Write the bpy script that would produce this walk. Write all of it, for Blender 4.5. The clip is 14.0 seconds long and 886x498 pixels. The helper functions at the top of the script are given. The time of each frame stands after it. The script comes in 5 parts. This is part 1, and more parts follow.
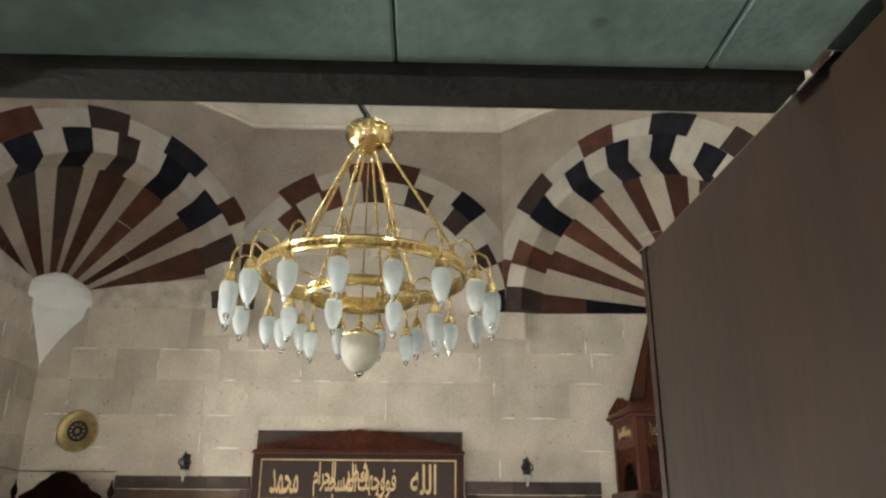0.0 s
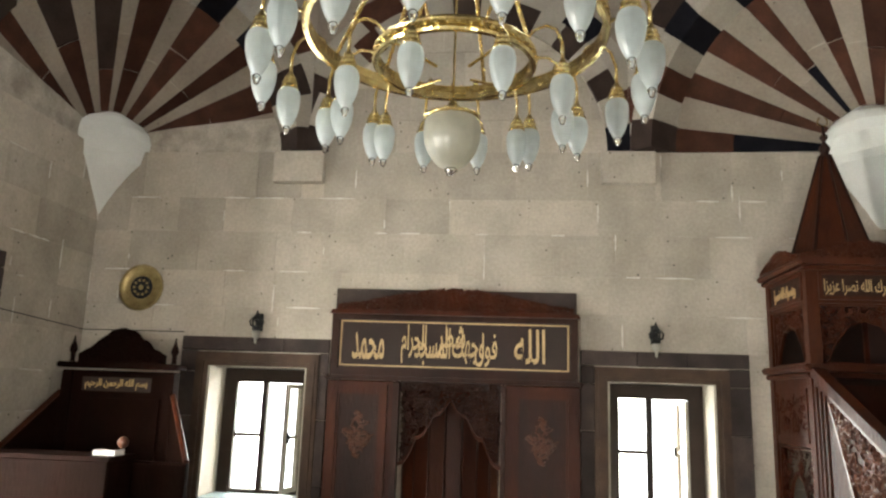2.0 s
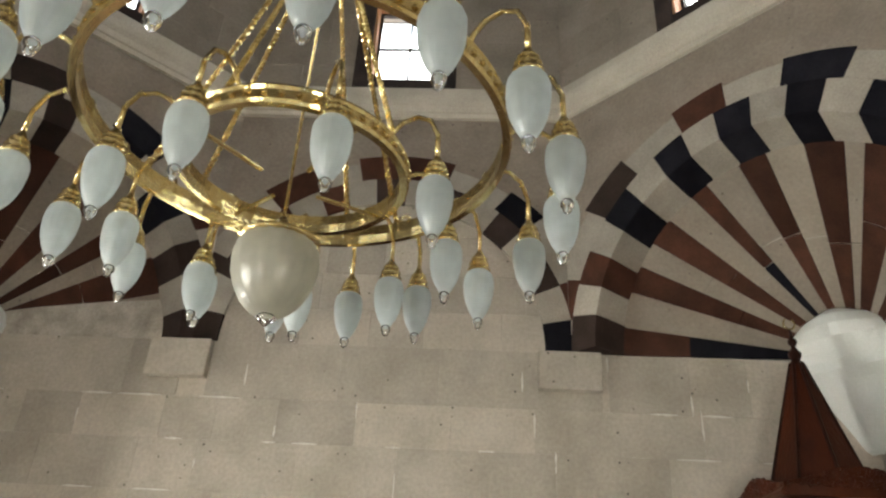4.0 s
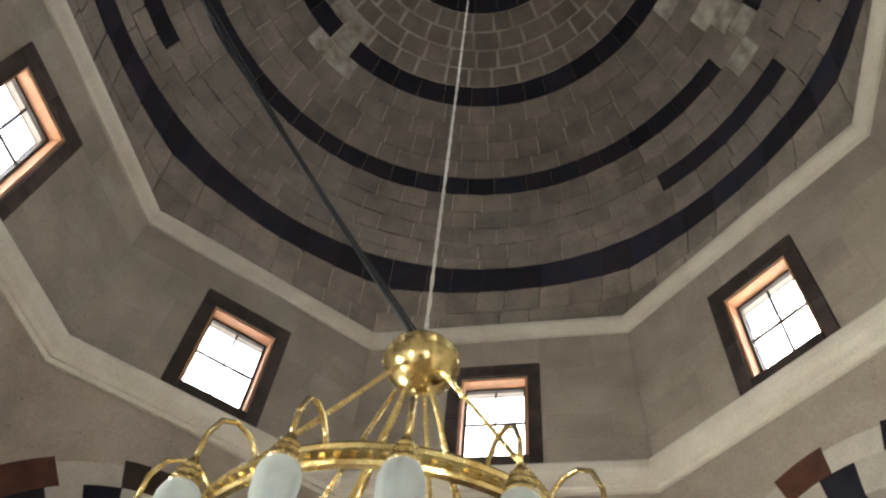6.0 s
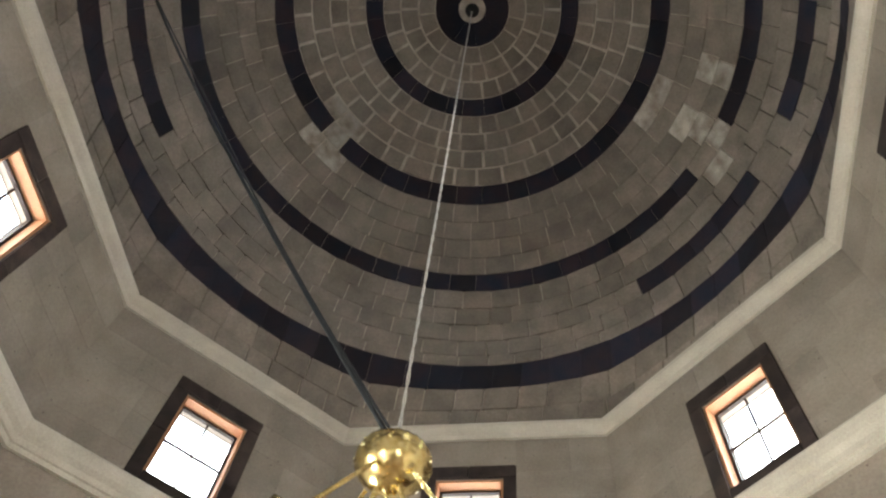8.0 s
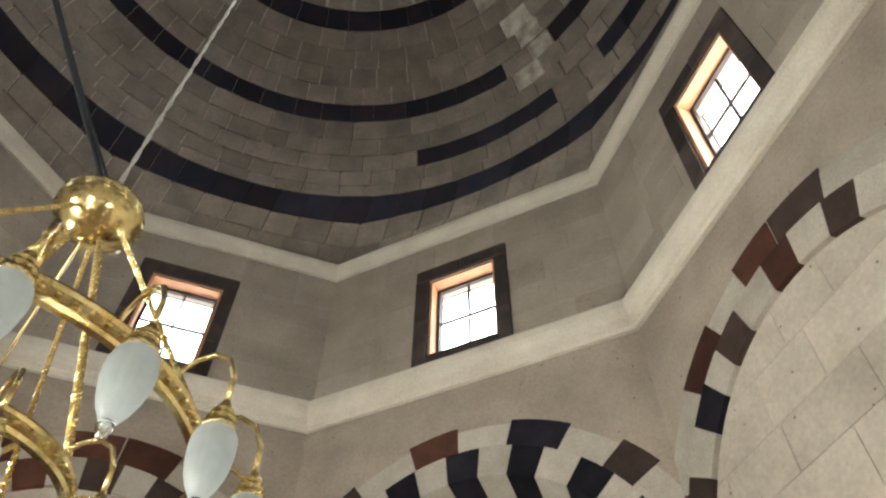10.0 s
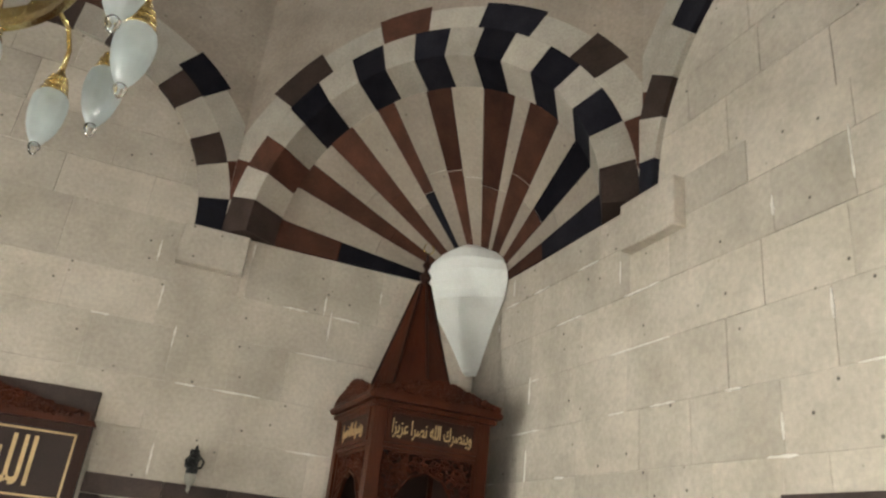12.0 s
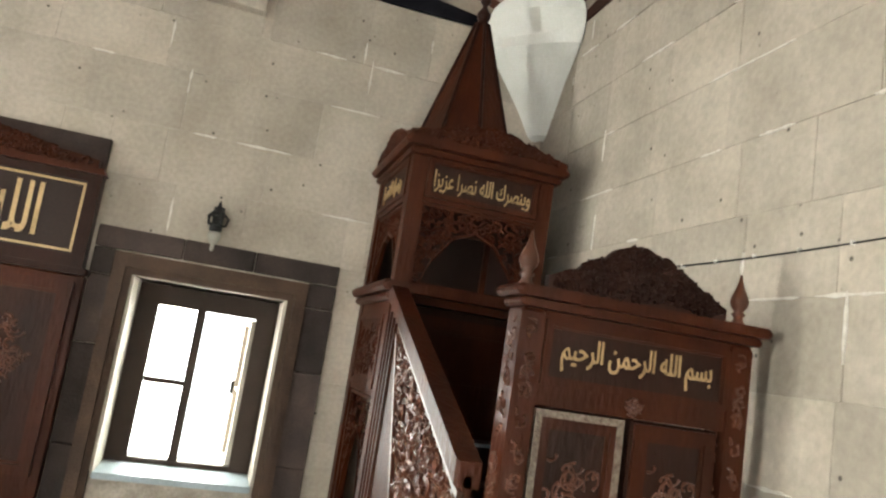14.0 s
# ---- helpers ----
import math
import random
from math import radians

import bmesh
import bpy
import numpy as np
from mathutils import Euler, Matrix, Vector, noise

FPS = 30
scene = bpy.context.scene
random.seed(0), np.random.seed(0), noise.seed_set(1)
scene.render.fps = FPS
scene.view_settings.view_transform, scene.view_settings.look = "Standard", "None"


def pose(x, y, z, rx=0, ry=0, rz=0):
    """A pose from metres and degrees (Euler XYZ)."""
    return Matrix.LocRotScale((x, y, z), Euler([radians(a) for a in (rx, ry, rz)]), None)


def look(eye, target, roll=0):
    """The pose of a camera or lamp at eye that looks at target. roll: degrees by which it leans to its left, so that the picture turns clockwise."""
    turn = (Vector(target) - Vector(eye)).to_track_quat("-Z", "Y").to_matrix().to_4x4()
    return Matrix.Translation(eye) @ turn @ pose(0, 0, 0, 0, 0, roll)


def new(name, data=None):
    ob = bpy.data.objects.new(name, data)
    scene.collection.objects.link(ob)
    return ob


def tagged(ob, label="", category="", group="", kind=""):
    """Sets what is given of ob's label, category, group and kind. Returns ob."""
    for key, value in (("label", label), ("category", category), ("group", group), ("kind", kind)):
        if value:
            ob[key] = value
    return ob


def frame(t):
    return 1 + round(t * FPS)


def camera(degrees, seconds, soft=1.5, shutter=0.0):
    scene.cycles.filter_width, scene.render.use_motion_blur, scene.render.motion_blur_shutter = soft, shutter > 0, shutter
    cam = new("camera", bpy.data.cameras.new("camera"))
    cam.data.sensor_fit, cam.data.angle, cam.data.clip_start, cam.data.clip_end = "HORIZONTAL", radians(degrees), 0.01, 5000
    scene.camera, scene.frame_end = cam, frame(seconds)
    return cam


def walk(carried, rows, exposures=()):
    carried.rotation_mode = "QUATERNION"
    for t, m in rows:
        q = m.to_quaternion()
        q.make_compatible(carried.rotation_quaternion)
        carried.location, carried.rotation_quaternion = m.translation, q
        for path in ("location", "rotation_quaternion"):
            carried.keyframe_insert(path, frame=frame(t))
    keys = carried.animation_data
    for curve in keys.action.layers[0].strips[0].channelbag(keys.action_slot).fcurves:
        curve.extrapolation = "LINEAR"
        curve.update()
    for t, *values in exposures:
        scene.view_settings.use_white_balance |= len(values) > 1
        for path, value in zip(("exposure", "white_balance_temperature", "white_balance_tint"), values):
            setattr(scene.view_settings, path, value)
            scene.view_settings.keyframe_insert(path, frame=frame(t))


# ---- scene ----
cam = camera(62.46, 14.0, soft=2.35)
PATH = [
    (0, (0.717, -4.795, 2.267), (0.765, -2.912, 2.938), 0.4),
    (0.5, (0.648, -4.384, 2.202), (0.575, -2.476, 2.798), 1.2),
    (1, (0.624, -3.999, 2.168), (0.520, -2.068, 2.679), 1.3),
    (1.5, (0.653, -3.593, 2.164), (0.543, -1.649, 2.618), 1.8),
    (2, (0.601, -3.188, 2.102), (0.399, -1.237, 2.494), 2.0),
    (2.2, (0.582, -3.037, 2.106), (0.363, -1.087, 2.492), 2.1),
    (4.3, (0.944, -1.956, 2.319), (0.845, -0.286, 3.416), 3.5),
    (4.5, (0.947, -1.961, 2.350), (0.781, -0.356, 3.532), 3.3),
    (5, (0.944, -2.054, 2.436), (0.693, -0.628, 3.815), 4.2),
    (5.5, (1.029, -2.179, 2.375), (0.729, -0.945, 3.920), 6.5),
    (6, (0.961, -2.316, 2.438), (0.647, -1.199, 4.066), 7.8),
    (6.5, (0.942, -2.314, 2.435), (0.613, -1.267, 4.107), 8.9),
    (7, (0.958, -2.385, 2.416), (0.662, -1.432, 4.149), 9.6),
    (7.2, (0.962, -2.374, 2.418), (0.682, -1.466, 4.178), 10.1),
    (9.3, (1.012, -2.293, 2.423), (0.997, -1.374, 4.199), 4.2),
    (9.5, (1.009, -2.227, 2.438), (1.121, -1.222, 4.164), 1.4),
    (10, (1.079, -2.148, 2.416), (1.466, -0.983, 3.995), 1.2),
    (10.5, (1.131, -2.117, 2.376), (1.685, -0.808, 3.783), 5.7),
    (11, (1.163, -2.106, 2.385), (1.813, -0.654, 3.597), 6.4),
    (11.5, (1.254, -2.052, 2.354), (1.927, -0.463, 3.364), 6.1),
    (12, (1.428, -1.941, 2.258), (2.089, -0.222, 3.039), 6.6),
    (12.5, (1.617, -1.845, 2.201), (2.270, -0.049, 2.794), 7.5),
    (13, (1.732, -1.616, 2.148), (2.397, 0.199, 2.662), 8.4),
    (13.5, (1.881, -1.359, 2.070), (2.521, 0.506, 2.408), 9.1),
    (14, (2.089, -1.077, 2.025), (2.618, 0.827, 2.332), 8.8),
]
EXPOSURES = ((0, -0.2), (1, -0.16), (2.2, -0.28), (4.3, -0.5), (5, -0.4), (5.5, -0.24), (6, 0.0), (7, 0.24), (9.5, 0.33), (10, 0.06), (10.5, -0.32), (11, -0.4), (11.5, -0.4), (12, -0.3), (13, -0.24), (14, -0.18))
walk(cam, [(t, look(eye, target, roll)) for t, eye, target, roll in PATH], EXPOSURES)

# ---- light ----
world = bpy.data.worlds.new("sky")
scene.world = world
world.use_nodes = True
wn = world.node_tree
sky = wn.nodes.new("ShaderNodeTexSky")
sky.sky_type, sky.sun_disc = "NISHITA", False
sky.sun_elevation, sky.sun_rotation = radians(50), radians(200)
wn.links.new(sky.outputs[0], wn.nodes["Background"].inputs[0])
wn.nodes["Background"].inputs[1].default_value = 0.15


def area(name, m, w, h, power, colour=(1, 1, 1)):
    """Daylight that a window or doorway, seen or added, lets in; it faces the lamp's -z."""
    d = bpy.data.lights.new(name, "AREA")
    d.shape, d.size, d.size_y, d.energy, d.color = "RECTANGLE", w, h, power, colour
    ob = new(name, d)
    ob.matrix_world = m
    return ob


# ---- materials ----
def mat(name, col, col2=None, rough=0.8, metal=0.0, scale=6.0, bump=0.15, detail=60.0, spots=0.0, rnd=0.0, spec=0.4, stretch=(1, 1, 1), island=False, grain=0.3):
    """A surface with stains at one scale and grain at another; rnd varies it from piece to piece."""
    m = bpy.data.materials.new(name)
    m.use_nodes = True
    t = m.node_tree
    b = t.nodes["Principled BSDF"]
    mp = t.nodes.new("ShaderNodeMapping")
    mp.inputs["Scale"].default_value = stretch
    geo = t.nodes.new("ShaderNodeNewGeometry")
    t.links.new(geo.outputs["Position"], mp.inputs[0])
    n1 = t.nodes.new("ShaderNodeTexNoise")
    n1.inputs["Scale"].default_value, n1.inputs["Detail"].default_value = scale, 6
    n2 = t.nodes.new("ShaderNodeTexNoise")
    n2.inputs["Scale"].default_value, n2.inputs["Detail"].default_value = detail, 4
    t.links.new(mp.outputs[0], n1.inputs[0])
    t.links.new(mp.outputs[0], n2.inputs[0])
    col2 = col2 or tuple(c * 0.75 for c in col)
    ramp = t.nodes.new("ShaderNodeValToRGB")
    ramp.color_ramp.elements[0].position, ramp.color_ramp.elements[1].position = 0.32, 0.68
    ramp.color_ramp.elements[0].color, ramp.color_ramp.elements[1].color = (*col2, 1), (*col, 1)
    t.links.new(n1.outputs[0], ramp.inputs[0])
    out = ramp.outputs[0]
    mix = t.nodes.new("ShaderNodeMix")
    mix.data_type, mix.blend_type = "RGBA", "OVERLAY"
    mix.inputs[0].default_value = grain
    t.links.new(out, mix.inputs[6])
    t.links.new(n2.outputs[0], mix.inputs[7])
    out = mix.outputs[2]
    if rnd:
        oi = t.nodes.new("ShaderNodeObjectInfo")
        mr = t.nodes.new("ShaderNodeMapRange")
        mr.inputs[3].default_value, mr.inputs[4].default_value = 1 - rnd, 1 + rnd * 0.6
        t.links.new(geo.outputs["Random Per Island"] if island else oi.outputs["Random"], mr.inputs[0])
        hs = t.nodes.new("ShaderNodeHueSaturation")
        t.links.new(mr.outputs[0], hs.inputs["Value"])
        t.links.new(out, hs.inputs["Color"])
        out = hs.outputs[0]
    if spots:
        v = t.nodes.new("ShaderNodeTexVoronoi")
        v.inputs["Scale"].default_value = 7
        t.links.new(geo.outputs["Position"], v.inputs[0])
        r2 = t.nodes.new("ShaderNodeValToRGB")
        r2.color_ramp.elements[0].position, r2.color_ramp.elements[1].position = 0.045, 0.085
        r2.color_ramp.elements[0].color, r2.color_ramp.elements[1].color = (1 - spots,) * 3 + (1,), (1, 1, 1, 1)
        t.links.new(v.outputs[0], r2.inputs[0])
        m3 = t.nodes.new("ShaderNodeMix")
        m3.data_type, m3.blend_type = "RGBA", "MULTIPLY"
        m3.inputs[0].default_value = 1
        t.links.new(out, m3.inputs[6])
        t.links.new(r2.outputs[0], m3.inputs[7])
        out = m3.outputs[2]
    t.links.new(out, b.inputs["Base Color"])
    b.inputs["Roughness"].default_value, b.inputs["Metallic"].default_value = rough, metal
    b.inputs["Specular IOR Level"].default_value = spec
    if bump:
        bp = t.nodes.new("ShaderNodeBump")
        bp.inputs["Strength"].default_value, bp.inputs["Distance"].default_value = bump, 0.02
        t.links.new(n2.outputs[0], bp.inputs["Height"])
        t.links.new(bp.outputs[0], b.inputs["Normal"])
    return m


CREAM = mat("cream_tuff", (0.515, 0.458, 0.385), (0.385, 0.34, 0.28), 0.9, scale=2.2, bump=0.1, detail=32, spots=0.75, rnd=0.155, grain=0.24)
# darker than cream_tuff; on the drum the tone stands in for dimmer light
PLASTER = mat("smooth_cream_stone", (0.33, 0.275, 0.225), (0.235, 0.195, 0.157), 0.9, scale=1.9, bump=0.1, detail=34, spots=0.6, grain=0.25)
MORTAR = mat("pale_mortar", (0.56, 0.51, 0.44), (0.32, 0.28, 0.23), 0.95, scale=5, bump=0.3, detail=50)
VCREAM = mat("cream_voussoir", (0.40, 0.36, 0.305), (0.325, 0.29, 0.245), 0.9, scale=4, bump=0.2, rnd=0.15)
VRED = mat("red_brown_stone", (0.085, 0.034, 0.022), (0.050, 0.022, 0.016), 0.9, scale=5, bump=0.12, rnd=0.42, spec=0.12)
VBLACK = mat("dark_basalt", (0.017, 0.016, 0.021), (0.010, 0.010, 0.014), 0.9, scale=5, bump=0.12, rnd=0.35, spec=0.06)
VBROWN = mat("brown_grey_stone", (0.055, 0.036, 0.030), (0.036, 0.025, 0.022), 0.9, scale=5, bump=0.12, rnd=0.3, spec=0.1)
DOMESTONE = mat("dome_tuff", (0.255, 0.215, 0.178), (0.17, 0.145, 0.12), 0.95, scale=3, bump=0.3, detail=30, rnd=0.22, island=True)
DOMEMORTAR = mat("dome_mortar", (0.50, 0.44, 0.36), (0.27, 0.23, 0.19), 0.95, scale=4, bump=0.3)
DOMEDARK = mat("dome_dark_band", (0.026, 0.016, 0.021), (0.010, 0.013, 0.026), 0.95, scale=3, bump=0.2, rnd=0.5, island=True)
DOMEPATCH = mat("lime_patched_tuff", (0.52, 0.48, 0.42), (0.22, 0.18, 0.14), 0.95, scale=5, bump=0.3, rnd=0.3, island=True)
CORNICE = mat("pale_cornice", (0.62, 0.57, 0.48), (0.52, 0.47, 0.39), 0.85, scale=3, bump=0.15)
SURROUND = mat("dark_window_stone", (0.078, 0.055, 0.048), (0.036, 0.028, 0.026), 0.8, scale=4, bump=0.15, rnd=0.45, spec=0.2)
MOULD = mat("brown_moulded_stone", (0.085, 0.051, 0.034), (0.050, 0.031, 0.022), 0.7, scale=5, bump=0.15, spec=0.2)
WHITE = mat("white_plaster", (0.78, 0.79, 0.76), (0.70, 0.71, 0.68), 0.7, scale=3, bump=0.08)
WALNUT = mat("carved_walnut", (0.062, 0.0145, 0.0055), (0.028, 0.0075, 0.0035), 0.42, scale=5, bump=0.25, detail=45, stretch=(1, 1, 0.25), spec=0.12)
WALNUTDK = mat("dark_walnut", (0.029, 0.009, 0.005), (0.016, 0.0055, 0.0035), 0.5, scale=5, bump=0.25, detail=45, stretch=(1, 1, 0.25), spec=0.16)
BOARD = mat("dark_panel", (0.026, 0.012, 0.009), (0.019, 0.009, 0.007), 0.5, scale=4, bump=0.05, spec=0.25)
GOLDINK = mat("gold_letters", (0.58, 0.41, 0.21), (0.42, 0.29, 0.14), 0.5, 0.2, bump=0)
BRASS = mat("polished_brass", (0.84, 0.70, 0.36), (0.70, 0.54, 0.23), 0.2, 1.0, scale=30, bump=0.05)
ORANGE = mat("orange_wood", (0.55, 0.27, 0.13), (0.45, 0.21, 0.1), 0.6, scale=4, bump=0.1)
DARKFRAME = mat("dark_frame", (0.045, 0.026, 0.018), (0.028, 0.017, 0.012), 0.55, scale=5, bump=0.1, spec=0.2)
PALEWOOD = mat("pale_painted_edge", (0.5, 0.46, 0.38), (0.4, 0.36, 0.3), 0.6, scale=4, bump=0.1)
IRON = mat("black_iron", (0.02, 0.02, 0.02), (0.03, 0.03, 0.03), 0.5, 0.6, scale=10, bump=0.1)
ROPE = mat("pale_rope", (0.5, 0.48, 0.44), (0.4, 0.38, 0.34), 0.8, scale=60, bump=0.4)
CABLE = mat("black_cable", (0.012, 0.014, 0.016), (0.02, 0.022, 0.024), 0.6, bump=0, spec=0.2)
CARPET = mat("red_carpet", (0.2, 0.14, 0.11), (0.15, 0.10, 0.08), 0.95, scale=3, bump=0.4, detail=120)
SKYGLOW = bpy.data.materials.new("bright_sky")
SKYGLOW.use_nodes = True
SKYGLOW.node_tree.nodes["Principled BSDF"].inputs["Base Color"].default_value = (0, 0, 0, 1)
SKYGLOW.node_tree.nodes["Principled BSDF"].inputs["Emission Color"].default_value = (0.93, 0.97, 1.0, 1)
SKYGLOW.node_tree.nodes["Principled BSDF"].inputs["Emission Strength"].default_value = 6.0
BLUESILL = mat("pale_blue_sill", (0.45, 0.55, 0.6), (0.38, 0.47, 0.52), 0.4, scale=4, bump=0.05)
SHUTTER = mat("grey_brown_shutter", (0.13, 0.115, 0.11), (0.09, 0.08, 0.078), 0.6, scale=4, bump=0.1, stretch=(1, 1, 0.3))
WALNUTLT = mat("glossy_walnut", (0.105, 0.034, 0.016), (0.06, 0.02, 0.010), 0.28, scale=6, bump=0.2, detail=45, stretch=(1, 1, 0.3), spec=0.45)
GOLDDULL = mat("dull_gold_letters", (0.50, 0.34, 0.15), (0.38, 0.25, 0.1), 0.5, 0.2, bump=0)
BRASSOLD = mat("old_brass", (0.42, 0.33, 0.16), (0.3, 0.22, 0.1), 0.38, 0.9, scale=14, bump=0.15)
WHITEMORTAR = mat("white_mortar", (0.72, 0.70, 0.65), (0.6, 0.57, 0.52), 0.9, scale=20, bump=0.2)
DOORWOOD = mat("dark_door_wood", (0.030, 0.016, 0.009), (0.014, 0.008, 0.005), 0.55, scale=3, bump=0.05, detail=40, stretch=(1, 1, 0.2), spec=0.12)
EBONY = mat("near_black_wood", (0.011, 0.0035, 0.002), (0.006, 0.0025, 0.0015), 0.75, scale=5, bump=0.15, detail=45, stretch=(1, 1, 0.25), spec=0.03)
LINTELDK = mat("dark_weathered_stone", (0.045, 0.042, 0.038), (0.025, 0.024, 0.022), 0.9, scale=6, bump=0.25, spec=0.15)
# cream tuff toned down; shade of the drum and squinches is in the colour
DIMTUFF = mat("dimmed_tuff", (0.33, 0.28, 0.23), (0.245, 0.21, 0.17), 0.9, scale=1.9, bump=0.1, detail=34, spots=0.5, rnd=0.13, grain=0.22)
PAPER = mat("white_paper", (0.75, 0.74, 0.7), (0.68, 0.66, 0.6), 0.8, bump=0)
LINTEL = mat("grey_green_stone", (0.27, 0.385, 0.36), (0.17, 0.255, 0.235), 0.9, scale=4, bump=0.15, detail=40, spots=0.3, spec=0.1)


def glass_mat(name, col, rough, trans):
    m = bpy.data.materials.new(name)
    m.use_nodes = True
    b = m.node_tree.nodes["Principled BSDF"]
    b.inputs["Base Color"].default_value = (*col, 1)
    b.inputs["Roughness"].default_value = rough
    b.inputs["Transmission Weight"].default_value = trans
    b.inputs["IOR"].default_value = 1.45
    return m


def frosted(name, col, thru):
    """Thin frosted glass: part scatters, part lets light through, with a slight sheen."""
    m = bpy.data.materials.new(name)
    m.use_nodes = True
    t = m.node_tree
    t.nodes.remove(t.nodes["Principled BSDF"])
    d, tr, gl = t.nodes.new("ShaderNodeBsdfDiffuse"), t.nodes.new("ShaderNodeBsdfTranslucent"), t.nodes.new("ShaderNodeBsdfGlossy")
    nz = t.nodes.new("ShaderNodeTexNoise")
    nz.inputs["Scale"].default_value = 14
    geo = t.nodes.new("ShaderNodeNewGeometry")
    t.links.new(geo.outputs["Position"], nz.inputs[0])
    rp = t.nodes.new("ShaderNodeValToRGB")
    rp.color_ramp.elements[0].color, rp.color_ramp.elements[1].color = (*[c * 0.62 for c in col], 1), (*col, 1)
    t.links.new(nz.outputs[0], rp.inputs[0])
    t.links.new(rp.outputs[0], d.inputs[0])
    t.links.new(rp.outputs[0], tr.inputs[0])
    gl.inputs["Roughness"].default_value = 0.3
    m1, m2 = t.nodes.new("ShaderNodeMixShader"), t.nodes.new("ShaderNodeMixShader")
    m1.inputs[0].default_value, m2.inputs[0].default_value = thru, 0.06
    t.links.new(d.outputs[0], m1.inputs[1])
    t.links.new(tr.outputs[0], m1.inputs[2])
    t.links.new(m1.outputs[0], m2.inputs[1])
    t.links.new(gl.outputs[0], m2.inputs[2])
    t.links.new(m2.outputs[0], t.nodes["Material Output"].inputs[0])
    return m


INLAY = mat("inlay_with_sheen", (0.24, 0.20, 0.16), (0.10, 0.07, 0.05), 0.35, scale=60, bump=0.3, detail=90)
FROST = frosted("frosted_glass", (0.74, 0.79, 0.80), 0.72)
BOWLGLASS = frosted("frosted_bowl_glass", (0.60, 0.585, 0.51), 0.6)
CRYSTAL = glass_mat("clear_crystal", (0.95, 0.97, 0.97), 0.05, 1.0)
PANE = glass_mat("window_glass", (1, 1, 1), 0.0, 1.0)
PANE.node_tree.nodes["Principled BSDF"].inputs["IOR"].default_value = 1.02


# ---- building helpers ----
def me(name, verts, faces, material, smooth=False):
    d = bpy.data.meshes.new(name)
    d.from_pydata([tuple(v) for v in verts], [], faces)
    d.materials.append(material)
    if smooth:
        d.polygons.foreach_set("use_smooth", [True] * len(d.polygons))
    d.update()
    return d


def put(name, d, parent=None, m=None, label=""):
    ob = new(name, d)
    if parent:
        ob.parent = parent
    if m is not None:
        ob.matrix_basis = m
    if label:
        ob["label"] = label
    return ob


